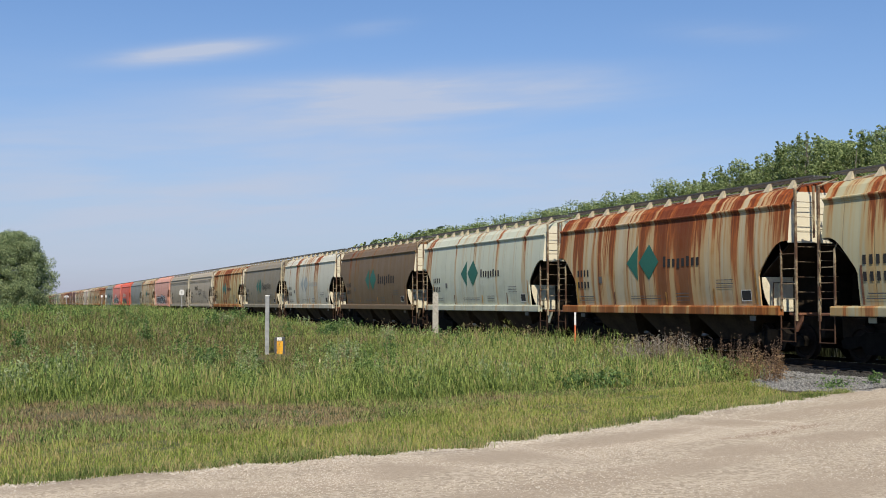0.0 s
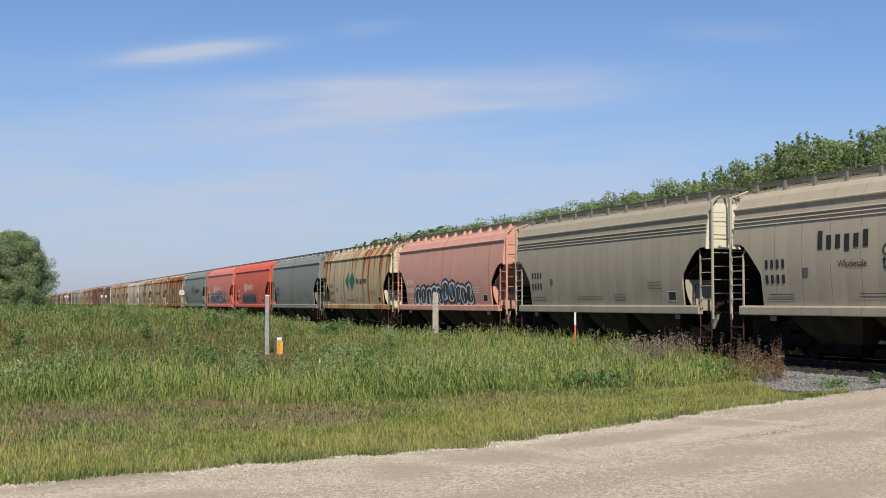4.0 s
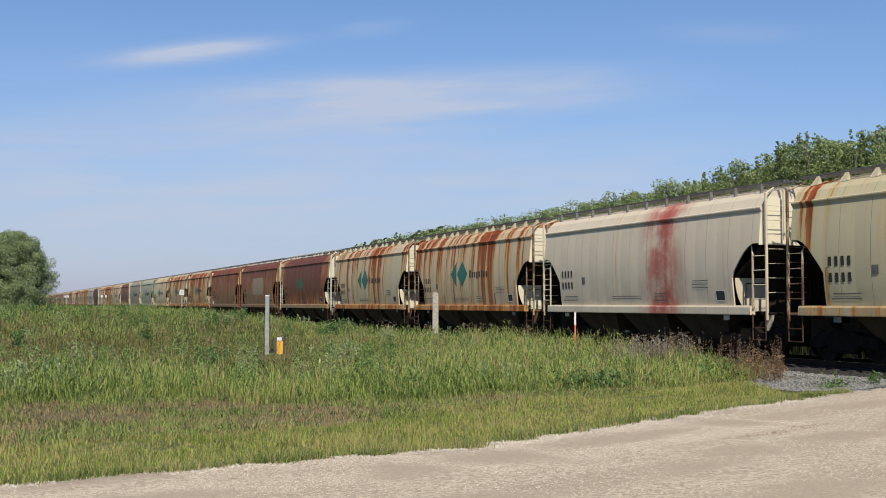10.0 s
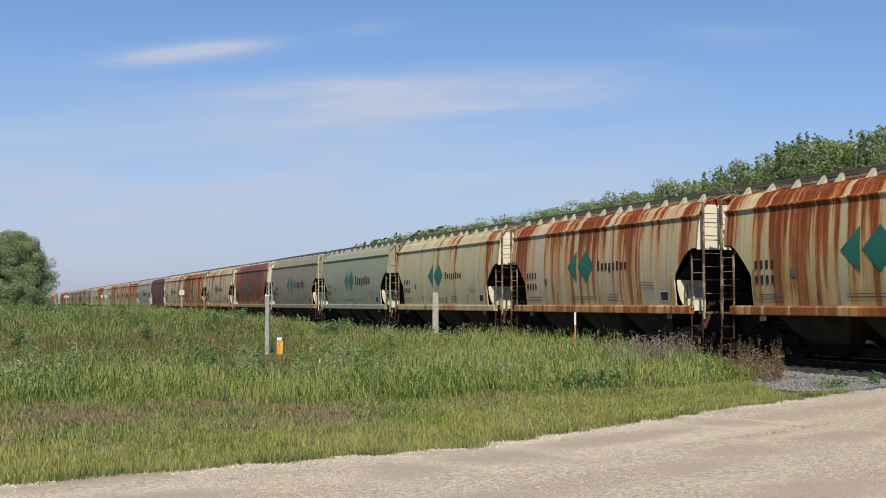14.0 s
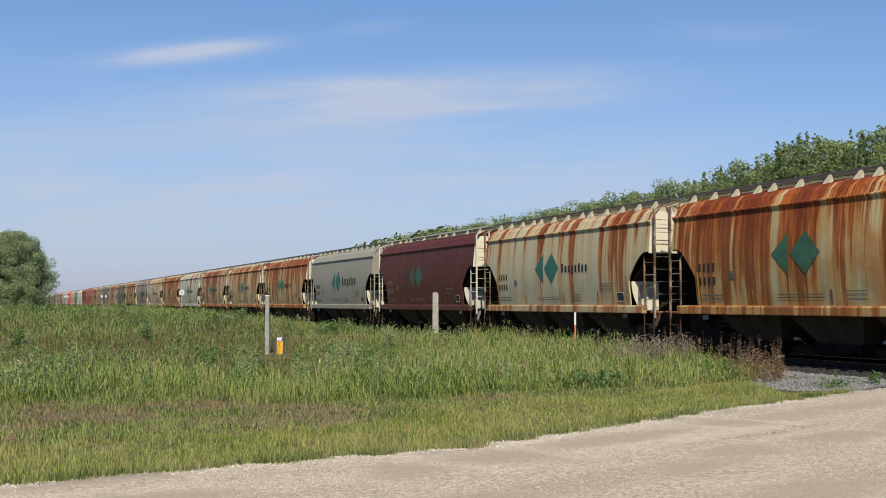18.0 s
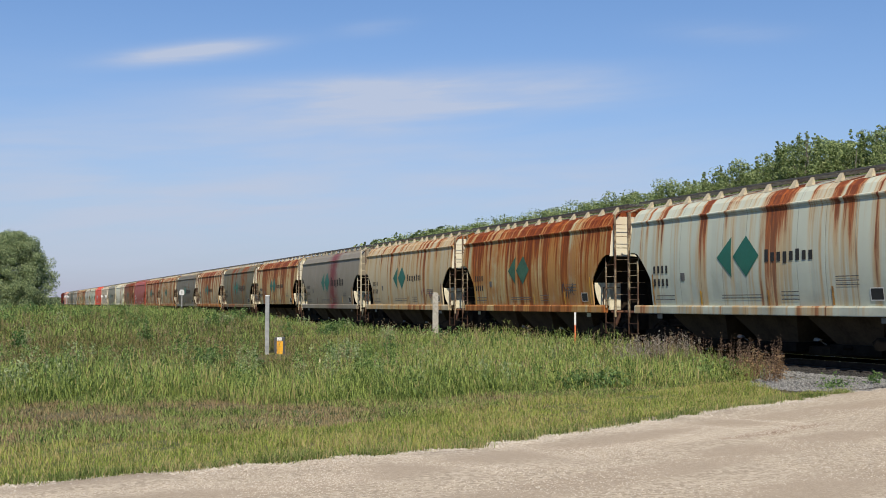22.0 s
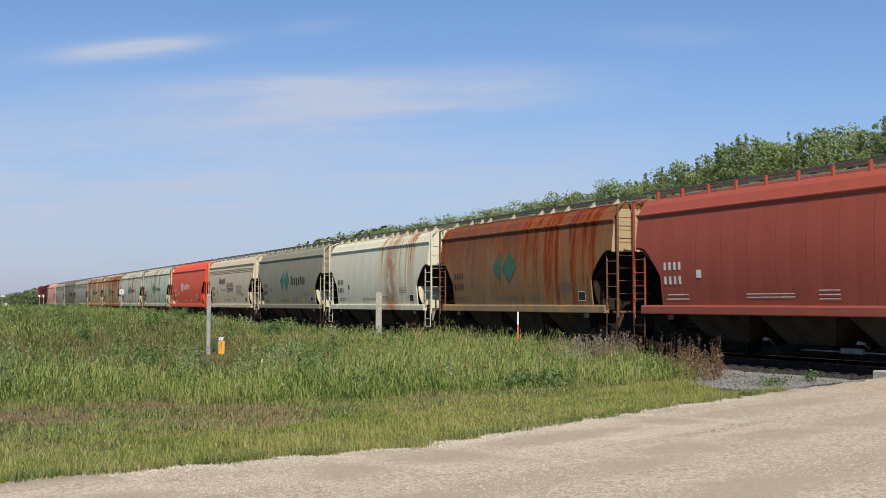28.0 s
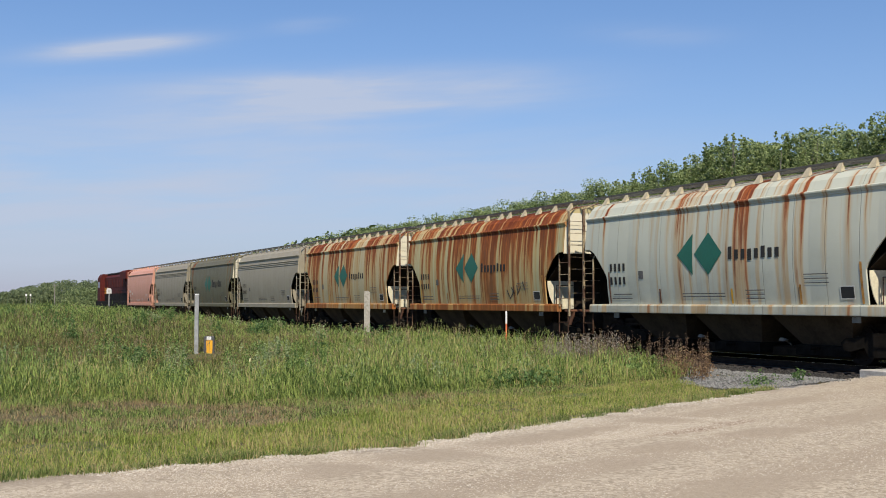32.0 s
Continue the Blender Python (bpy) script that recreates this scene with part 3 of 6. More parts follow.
def scatter_stones():
    rng = np.random.default_rng(5)
    n = 60000
    q, d = rng.uniform(2, 33, n), np.where(rng.random(n) < 0.3, rng.uniform(-3.0, 0.9, n), rng.uniform(-6.4, -2.7, n))
    d = np.where((q > 23.5) & (d < -3.2), d + 3.0, d)
    p = OUT[None] * (TRACK_D + d)[:, None] + AWAY[None] * q[:, None]
    z = np.interp(np.abs(d), [0, 1.75, 3.0, 3.4], [-0.04, -0.04, -0.12, -0.12])
    z = np.maximum(z, ground_z(p[:, 0], p[:, 1]) + np.where(d < -2.9, 0.035, -0.01))
    keep = (road_e(p[:, 0], p[:, 1])[0] > 0.1) & ((p[:, 0] / p[:, 1] > 0.262 + 0.012 * rng.random(n)) | (d > -3.1)) & ((np.abs(d) > 0.95) | (rng.random(n) < 0.4))
    shoulder = d > -2.9 + 0.15 * np.sin(q * 1.7)
    at = np.stack([p[:, 0], p[:, 1], z], 1)
    stones("ballast_stones", at[keep & ~shoulder], (0.018, 0.044), stone_material("ballast_stone", (0.06, 0.060, 0.058), (0.30, 0.295, 0.28)),
           "loose grey crushed ballast stones beside the track", 6)
    stones("oily_ballast_stones", at[keep & shoulder], (0.022, 0.055), stone_material("oily_ballast_stone", (0.012, 0.011, 0.010), (0.05, 0.045, 0.04)),
           "dark oily ballast stones under the rails", 8)
    # gravel thrown to the road's edge, thinner towards the lanes
    n = 150000
    a = np.where(rng.random(n) < 0.6, rng.uniform(-6, 5, n), rng.uniform(-9, 16, n))
    kind = rng.random(n)
    e = 0.35 - np.abs(rng.normal(0, 1, n)) * np.where(kind < 0.3, 0.5, 5.0)
    # a windrow of loose gravel beside the outer wheel lane
    e = np.where(kind > 0.84, -1.45 - 0.03 * a + 0.15 * np.sin(a * 0.8) + 0.28 * rng.normal(0, 1, n), e)
    ok = e > -7.5
    a, e = a[ok], e[ok]
    ea = e + bow(a)
    x, y = 0.1 + 0.704 * a - 0.710 * ea, 12.7 + 0.710 * a + 0.704 * ea
    d = np.abs(TRACK_D - (x * OUT[0] + y * OUT[1]))
    z = np.where(e > 0, 0.0 - 0.05 * e, 0.02 + 0.05 * (1 - ss((d - 2.0) / 3.0)) + 0.05 * (1 - ((e + 6.2) / 6.2) ** 2))
    ok = d > 2.2
    stones("road_gravel", np.stack([x, y, z], 1)[ok], (0.006, 0.0155), stone_material("limestone_pebble", (0.285, 0.235, 0.178), (0.58, 0.51, 0.42)),
           "loose pale limestone pebbles along the road", 7, True)
    # coarser stones thrown out along the grass edge
    n = 5000
    a, e = rng.uniform(-7, 9, n), 0.08 - np.abs(rng.normal(0, 0.22, n))
    ea = e + bow(a)
    x, y = 0.1 + 0.704 * a - 0.710 * ea, 12.7 + 0.710 * a + 0.704 * ea
    z = 0.02 + 0.05 * (1 - ((e + 6.2) / 6.2) ** 2)
    stones("edge_stones", np.stack([x, y, z], 1), (0.012, 0.03), stone_material("edge_stone", (0.27, 0.23, 0.185), (0.62, 0.56, 0.47)),
           "coarse pale stones along the grass edge", 9, True)


scatter_stones()


# ---- hopper cars ----
HL, PITCH = 6.375, 14.06


def side_y(z):
    """Half width of the bulging side at a height above the rail."""
    return 1.50 + 0.115 * math.sin(math.pi * min(max((z - 1.25) / 2.75, 0), 1))


def side_sheet_mesh(sign):
    us = []
    us += [(0.0, 3.03), (0.28, 3.02), (0.48, 2.94), (0.66, 2.80), (0.86, 2.60), (1.06, 2.38), (1.16, 2.26), (1.2199, 2.14)]
    us.append((1.22, 1.34))
    cols = [(-HL + d, z) for d, z in us] + [(-HL + 1.22 + 10.31 * k / 12, 1.34) for k in range(1, 12)] + [(HL - d, z) for d, z in us[::-1]]
    rows, g = 19, Geo()
    outer, inner = [], []
    for u, low in cols:
        for r in range(rows):
            z = low + (3.90 - low) * r / (rows - 1)
            outer.append((u, sign * side_y(z), z))
            inner.append((u, sign * (side_y(z) - 0.035), z))
    n, m = len(cols), rows
    v = outer + inner
    k = n * m
    f = []
    for i in range(n - 1):
        for j in range(m - 1):
            a, b, c, d = i * m + j, (i + 1) * m + j, (i + 1) * m + j + 1, i * m + j + 1
            f += [(a, b, c, d), (k + d, k + c, k + b, k + a)]
    for i in range(n - 1):
        f += [(i * m, k + i * m, k + (i + 1) * m, (i + 1) * m), (i * m + m - 1, (i + 1) * m + m - 1, k + (i + 1) * m + m - 1, k + i * m + m - 1)]
    for j in range(m - 1):
        f += [(j, j + 1, k + j + 1, k + j)]
        e = (n - 1) * m
        f += [(e + j, k + e + j, k + e + j + 1, e + j + 1)]
    return g.add(v, f).mesh("side_sheet")


def lathe(profile, y_shift, sides=20):
    """A wheel about the y axis from (radius, y) pairs."""
    v, f = [], []
    for r, y in profile:
        v += [(r * math.cos(2 * math.pi * i / sides), y + y_shift, r * math.sin(2 * math.pi * i / sides)) for i in range(sides)]
    n = len(profile)
    for k in range(n - 1):
        f += [(k * sides + i, k * sides + (i + 1) % sides, (k + 1) * sides + (i + 1) % sides, (k + 1) * sides + i) for i in range(sides)]
    return v, f + [tuple(range(sides)), tuple(range((n - 1) * sides, n * sides))]


def car_meshes():
    c = {}
    c["near"], c["far"] = side_sheet_mesh(-1), side_sheet_mesh(1)
    top = [(-1.54, 3.88), (-1.50, 3.98), (-1.36, 4.24), (-1.20, 4.38), (-1.0, 4.43), (-0.56, 4.55), (0.56, 4.55), (1.0, 4.43), (1.20, 4.38), (1.36, 4.24), (1.50, 3.98), (1.54, 3.88)]
    c["roof"] = Geo().prism(top, "x", -HL, HL).mesh("roof")
    for key, s in (("eave_near", -1), ("eave_far", 1)):
        c[key] = Geo().prism([(s * 1.49, 3.83), (s * 1.515, 3.86), (s * 1.565, 3.945), (s * 1.565, 3.975), (s * 1.53, 4.0), (s * 1.47, 4.0)], "x", -HL - 0.02, HL + 0.02).mesh("eave")
    for key, s in (("sill_near", -1), ("sill_far", 1)):
        c[key] = Geo().prism([(s * 1.46, 1.13), (s * 1.62, 1.13), (s * 1.625, 1.15), (s * 1.625, 1.33), (s * 1.60, 1.37), (s * 1.46, 1.38)], "x", -HL + 0.28, HL - 0.38).mesh("sill")
    c["hatch"] = Geo().box(-6.2, 6.2, -0.34, 0.34, 4.54, 4.625, 0.03).mesh("hatch")
    g = Geo()
    for y in (-1.02, -0.90, -0.78, -0.66, -0.54):
        w = 0.022 if y in (-1.02, -0.54) else 0.008
        g.box(-HL - 0.35, HL + 0.35, y - w, y + w, 4.63, 4.68)
    for k in range(54):
        u = -HL - 0.3 + k * 0.247
        g.add([(u, -1.0, 4.64), (u + 0.03, -1.0, 4.64), (u + 0.21, -0.56, 4.64), (u + 0.18, -0.56, 4.64),
               (u, -1.0, 4.67), (u + 0.03, -1.0, 4.67), (u + 0.21, -0.56, 4.67), (u + 0.18, -0.56, 4.67)],
              [(3, 2, 1, 0), (4, 5, 6, 7), (0, 1, 5, 4), (1, 2, 6, 5), (2, 3, 7, 6), (3, 0, 4, 7)])
    c["board"] = g.mesh("running_board")
    c["board_edge"] = Geo().box(-HL - 0.35, HL + 0.35, -1.055, -1.042, 4.635, 4.685).mesh("board_edge")
    # a folded gusset, broad at the roof edge
    c["gusset"] = Geo().add([(-0.14, -1.18, 4.385), (0.12, -1.18, 4.385), (0.10, -1.04, 4.43), (-0.10, -1.04, 4.43),
                             (-0.055, -1.05, 4.632), (0.045, -1.05, 4.632), (0.045, -1.0, 4.635), (-0.055, -1.0, 4.635)],
                            [(3, 2, 1, 0), (4, 5, 6, 7), (0, 1, 5, 4), (1, 2, 6, 5), (2, 3, 7, 6), (3, 0, 4, 7)]).mesh("gusset")
    c["stanchion"] = Geo().prism([(-0.03, 4.36), (0.03, 4.36), (0.03, 4.64), (-0.03, 4.64)], "y", -1.18, -1.10).mesh("stanchion")
    for key, s in (("end_front", 1), ("end_rear", -1)):
        half = [(side_y(z) - 0.012, z) for z in (2.98, 3.2, 3.45, 3.7, 3.9)] + [(1.44, 4.0), (1.30, 4.28)]
        g = Geo().prism([(-y, z) for y, z in half] + [(y, z) for y, z in half[::-1]], "x", s * (HL - 0.03), s * (HL + 0.004))
        for z in (3.3, 3.9):
            g.box(min(s * (HL - 0.01), s * (HL + 0.012)), max(s * (HL - 0.01), s * (HL + 0.012)), -1.36, 1.36, z - 0.015, z + 0.015)
        c[key] = g.mesh("end_sheet")
        c["slope_" + key] = Geo().prism([(s * (HL - 0.03), 3.0), (s * (HL - 0.08), 3.0), (s * (HL - 2.75), 1.2), (s * (HL - 2.65), 1.2)], "y", -1.45, 1.45).mesh("slope_sheet")
        # added dark plates that keep sky from showing through the end cutouts
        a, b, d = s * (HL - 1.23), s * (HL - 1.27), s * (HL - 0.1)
        c["filler_" + key] = Geo().box(min(a, b), max(a, b), -0.52, 1.45, 0.8, 2.2).box(min(b, d), max(b, d), 1.43, 1.46, 0.9, 2.8).mesh("end_gap_filler")
        c["platform_" + key] = Geo().box(min(s * (HL - 0.1), s * (HL + 0.3)), max(s * (HL - 0.1), s * (HL + 0.3)), -1.5, 1.5, 1.13, 1.2, 0.015).mesh("end_platform")
        c["coupler_" + key] = Geo().box(min(s * 6.6, s * 6.95), max(s * 6.6, s * 6.95), -0.09, 0.09, 0.75, 0.98, 0.02).box(
            min(s * 6.85, s * 7.03), max(s * 6.85, s * 7.03), -0.16, 0.16, 0.71, 1.03, 0.03).mesh("coupler")
        for side, w in (("n", -1), ("f", 1)):
            # corner ladder: two rails along the side, rungs, and rungs across the end
            g, up, dn = Geo(), s * (HL + 0.19), s * (HL - 0.36)
            y = w * 1.55
            g.box(min(up, up + s * 0.06), max(up, up + s * 0.05), min(y, y - w * 0.06), max(y, y - w * 0.06), 1.0, 4.32)
            g.tube((up + s * 0.03, y, 4.3), (up - s * 0.2, w * 1.1, 4.5), 0.025)
            g.box(min(dn, dn + 0.045), max(dn, dn + 0.045), y - 0.02, y + 0.02, 1.3, 2.75)
            g.tube((dn + 0.02, y, 2.73), (dn + 0.02 - s * 0.12, w * 1.5, 2.98), 0.02)
            for k in range(4):
                g.tube((dn, y, 1.55 + 0.38 * k), (up, y, 1.55 + 0.38 * k), 0.013, 5)
            y2 = w * 0.95
            for k in range(7):
                g.tube((up + s * 0.02, y, 1.72 + 0.38 * k), (up + s * 0.02, y2, 1.72 + 0.38 * k), 0.010, 5)
            g.box(min(up, up + s * 0.045), max(up, up + s * 0.045), y2 - 0.022, y2 + 0.022, 3.1, 4.42)
            c["ladder_" + key + side] = g.mesh("corner_ladder")
            g = Geo()
            for a in (dn, up):
                g.box(a - 0.014, a + 0.014, y - 0.014, y + 0.014, 0.48, 1.15)
            for z in (0.48, 0.80):
                g.box(min(dn, up) - 0.014, max(dn, up) + 0.014, y - 0.02, y + 0.02, z - 0.012, z + 0.012)
            c["stirrup_" + key + side] = g.mesh("stirrup_step")
            # the bolster web stands across the car under the slope sheet, its outer edge cut back in a curve
            edge = [(1.50, 2.13), (1.50, 1.98), (1.47, 1.80), (1.42, 1.62), (1.35, 1.47), (1.30, 1.38), (1.30, 1.21), (0.52, 1.21), (0.52, 2.13)]
            a = s * (HL - 1.19)
            c["web_" + key + side] = Geo().prism([(w * py, pz) for py, pz in edge], "x", a, a - s * 0.025).box(
                min(a, a + s * 0.06), max(a, a + s * 0.06), min(w * 0.94, w * 0.98), max(w * 0.94, w * 0.98), 1.21, 2.1).mesh("bolster_web")
            c["pipe_" + key + side] = Geo().tube((a + s * 0.09, w * 1.22, 1.21), (a + s * 0.09, w * 1.22, 1.98), 0.013, 5).mesh("brake_pipe")
            c["long_pipe_" + key + side] = Geo().tube((a + s * 0.09, w * 1.22, 1.98), (a + s * 0.09, w * 0.6, 1.98), 0.013, 5).mesh("brake_pipe")
            c["valve_" + key + side] = Geo().box(min(a + s * 0.03, a + s * 0.11), max(a + s * 0.03, a + s * 0.11), min(w * 1.03, w * 1.28), max(w * 1.03, w * 1.28), 1.28, 1.36, 0.01).mesh("brake_valve")
    c["centre_sill"] = Geo().box(-6.75, 6.75, -0.2, 0.2, 0.78, 1.13, 0.02).mesh("centre_sill")
    c["hopper"] = Geo().add([(-1.55, -1.45, 1.36), (1.55, -1.45, 1.36), (1.55, 1.45, 1.36), (-1.55, 1.45, 1.36), (-0.8, -0.8, 0.42), (0.8, -0.8, 0.42),
                             (0.8, 0.8, 0.42), (-0.8, 0.8, 0.42)], [(3, 2, 1, 0), (4, 5, 6, 7), (0, 1, 5, 4), (1, 2, 6, 5), (2, 3, 7, 6), (3, 0, 4, 7)]).mesh("hopper")
    c["gate"] = Geo().box(-0.9, 0.9, -0.95, 0.95, 0.17, 0.43, 0.02).tube((-0.1, -1.25, 0.35), (-0.1, 1.25, 0.35), 0.04).mesh("outlet_gate")
    c["plate"] = Geo().box(-0.13, 0.13, -1.52, -1.5, 0.98, 1.11).mesh("sill_plate")
    # added dark box that hides the lit ground seen below the hoppers
    c["rack_fill"] = Geo().box(-4.0, 4.0, -0.55, 0.55, 0.10, 0.34, 0.03).mesh("gate_rack_filler")
    c["frame"] = Geo().prism([(-1.25, 0.52), (-1.1, 0.62), (-0.55, 0.66), (-0.4, 0.75), (0.4, 0.75), (0.55, 0.66), (1.1, 0.62), (1.25, 0.52), (1.2, 0.35), (0.95, 0.32),
                              (0.55, 0.42), (0.4, 0.22), (-0.4, 0.22), (-0.55, 0.42), (-0.95, 0.32), (-1.2, 0.35)], "y", -0.09, 0.09).mesh("side_frame")
    c["bolster"] = Geo().box(-0.2, 0.2, -1.05, 1.05, 0.45, 0.75, 0.03).mesh("truck_bolster")
    g = Geo().tube((0, -0.95, 0), (0, 0.95, 0), 0.085, 10)
    wheel = [(0.11, -0.10), (0.12, -0.05), (0.34, -0.02), (0.37, -0.055), (0.457, -0.055), (0.46, 0.06), (0.485, 0.075), (0.485, 0.10), (0.37, 0.095), (0.33, 0.03), (0.12, 0.06), (0.11, 0.1)]
    for s in (-1, 1):
        g.add(*lathe([(r, -s * y) for r, y in wheel], s * 0.755))
        g.tube((0, s * 0.95, 0), (0, s * 1.08, 0), 0.11, 8)
    c["wheelset"] = g.mesh("wheelset")
    # dark boxes in place of brake rigging, added to close bright gaps
    c["rigging_fill"] = Geo().box(-1.0, 1.0, -0.62, 0.62, 0.28, 0.80, 0.06).box(-1.5, 1.5, -0.5, 0.5, 0.62, 0.95, 0.05).mesh("brake_rigging_filler")
    # two more added dark boxes, for the gaps by the couplers
    for key, s in (("draft_fill_front", 1), ("draft_fill_rear", -1)):
        c[key] = Geo().box(min(s * 5.9, s * 6.7), max(s * 5.9, s * 6.7), -0.75, 0.75, 0.55, 1.1, 0.04).mesh("draft_gear_filler")
    # pale bars drawn in for the sunlit edges of the outlet gates
    c["lit_gate_edge"] = Geo().box(-0.2, 4.7, -0.985, -0.945, 0.29, 0.325, 0.008).box(1.2, 1.9, -1.02, -0.945, 0.27, 0.40, 0.01).box(3.9, 4.5, -1.02, -0.945, 0.27, 0.38, 0.01).mesh("lit_gate_edge")
    c["bracket"] = Geo().prism([(HL + 0.02, 1.13), (HL + 0.34, 1.13), (HL + 0.30, 0.98), (HL + 0.12, 0.72), (HL + 0.05, 0.72)], "y", -1.42, -1.39).mesh("end_bracket")
    c["handle"] = Geo().prism([(-0.13, 0.51), (0.02, 0.49), (0.16, 0.53), (0.02, 0.57), (-0.06, 0.58)], "y", -1.20, -1.12).tube((0, -1.12, 0.53), (0, -0.9, 0.4), 0.02, 5).mesh("gate_handle")
    c["cylinder"] = Geo().tube((0.5, 0.75, 0.85), (1.1, 0.75, 0.85), 0.13, 10).mesh("brake_cylinder")
    g = Geo()
    g.add(*lathe([(0.02, -0.02), (0.24, -0.02), (0.27, 0.0), (0.24, 0.02), (0.02, 0.02)], 0, 14))
    c["brake_wheel"] = g.mesh("hand_brake_wheel")
    g = Geo()
    for z in (3.46, 3.56, 3.66):
        for s in (-1, 1):
            g.prism([(s * 1.5, z), (s * 1.575, z), (s * 1.59, z + 0.025), (s * 1.575, z + 0.05), (s * 1.5, z + 0.05)], "x", -HL + 0.02, HL - 0.02)
    c["ribs"] = g.mesh("roof_edge_ribs")
    return c


CAR = car_meshes()


MARKS = {}


def decal(name, shapes, material, parent, label="", lift=0.012):
    """Marks painted on the near side, one part each: rows of (z, u0, u1); they follow the bulge of the side."""
    for rows in shapes:
        key = (name, lift) + tuple(round(c, 4) for row in rows for c in row)
        if key not in MARKS:
            v = [p for z, a, b in rows for p in ((a, -side_y(z) - lift, z), (b, -side_y(z) - lift, z))]
            MARKS[key] = Geo().add(v, [(2 * i, 2 * i + 1, 2 * i + 3, 2 * i + 2) for i in range(len(rows) - 1)]).mesh(name)
        piece(name, MARKS[key], material, parent, None, label)


def lettering(words, u, z, width, parent):
    """A painted word on the near side, in the built-in font, set to a width."""
    if words not in MARKS:
        curve = bpy.data.curves.new("word", "FONT")
        curve.body, curve.size = words, 1.0
        holder = bpy.data.objects.new("word", curve)
        me = bpy.data.meshes.new_from_object(holder)
        bpy.data.objects.remove(holder)
        bpy.data.curves.remove(curve)
        MARKS[words] = me
    me = MARKS[words].copy()
    k = width / max(v.co.x for v in me.vertices)
    for v in me.vertices:
        h = z + v.co.y * k
        v.co = (u + v.co.x * k, -side_y(h) - 0.013, h)
    me.materials.clear()
    piece("lettering", me, BLACK_INK, parent, None, "black painted word " + words)


def bar(u0, u1, z0, z1):
    n = max(1, int((z1 - z0) / 0.15))
    return [(z0 + (z1 - z0) * k / n, u0, u1) for k in range(n + 1)]


def blocks(u0, u1, z0, z1, n, rng, fill=0.55, low=0.74):
    """A word as a row of plain slim bars of uneven height."""
    w, h = (u1 - u0) / n, z1 - z0
    out = []
    for k in range(n):
        top = 1.0 if k == 0 or low == 1.0 else low + (0.16 if k % 6 == 5 else 0.0)
        foot = 0.16 * h if low < 1.0 and k == 3 else 0.0
        width = w * fill
        out.append(bar(u0 + w * k, u0 + w * k + width, z0 - foot, z0 + h * top))
    return out


def diamond(u0, u1, z0, z1, left=False):
    n, mid, c = 8, (z0 + z1) / 2, (u0 + u1) / 2
    rows = []
    for k in range(n + 1):
        z = z0 + (z1 - z0) * k / n
        w = (1 - abs(z - mid) / (z1 - mid)) * (u1 - u0) / 2
        rows.append((z, u1 - 2 * w, u1) if left else (z, c - w, c + w))
    return rows


def blob(u, z, ru, rz, rng, n=9, lean=0.0):
    rows = []
    ph, k2 = rng.uniform(0, 6), rng.uniform(0.1, 0.3)
    for k in range(n + 1):
        t = -1 + 2 * k / n
        w = ru * (max(0.0, 1 - abs(t) ** 3.2)) ** 0.5 * (1 + k2 * math.sin(3 * t + ph))
        c = u + lean * t * rz + 0.12 * ru * math.sin(2.2 * t + ph)
        rows.append((z + t * rz, c - w, c + w))
    return rows


def ring(u, z, ru, rz, rng, thick, n=9):
    """An open loop: two curved bands."""
    ph = rng.uniform(0, 6)
    a, b = [], []
    for k in range(n + 1):
        t = -1 + 2 * k / n
        w = ru * (max(0.0, 1 - abs(t) ** 2.6)) ** 0.5
        c = u + 0.15 * ru * math.sin(2 * t + ph)
        a.append((z + t * rz, c - w, c - w + thick))
        b.append((z + t * rz, c + w - thick, c + w))
    return [a, b]


PAINTS = {"cream": (0.50, 0.452, 0.285), "white": (0.585, 0.575, 0.485), "aqua": (0.545, 0.56, 0.452), "bone": (0.60, 0.555, 0.43), "tan": (0.58, 0.515, 0.375), "taupe": (0.465, 0.38, 0.27), "fawn": (0.40, 0.32, 0.235), "gray": (0.252, 0.234, 0.162),
          "sage": (0.325, 0.312, 0.222), "slate": (0.235, 0.26, 0.21), "ash": (0.345, 0.298, 0.228), "olive": (0.155, 0.140, 0.094), "dun": (0.172, 0.125, 0.070), "maroon": (0.10, 0.025, 0.015),
          "red": (0.67, 0.12, 0.065), "scarlet": (0.70, 0.105, 0.045), "salmon": (0.68, 0.345, 0.262), "rose": (0.72, 0.20, 0.15), "brick": (0.36, 0.08, 0.05),
          "ivory": (0.68, 0.65, 0.54), "oxide": (0.46, 0.36, 0.20), "umber": (0.235, 0.160, 0.080)}
# rust skins: most of the side, or from the roof edge half-way down
FILMS = {"oxide": (6.3, 1.2, 0.9, 0.30, (0.120, 0.028, 0.013), (0.34, 0.105, 0.028)), "umber": (8.4, 2.05, 0.62, 0.85, (0.135, 0.036, 0.017), (0.22, 0.085, 0.034))}
WORDS = {"bone": "bone white", "cream": "cream", "white": "off-white", "aqua": "pale aqua", "tan": "light tan", "taupe": "weathered taupe", "fawn": "dusty grey-brown", "gray": "grey", "sage": "sage grey", "slate": "slate blue-grey", "ash": "warm ash grey",
         "olive": "drab olive grey", "dun": "dun brown", "maroon": "dark maroon", "red": "red", "scarlet": "bright red", "salmon": "faded salmon pink", "rose": "faded rose red", "brick": "brick red", "ivory": "ivory white", "oxide": "dark rust red", "umber": "rust brown"}
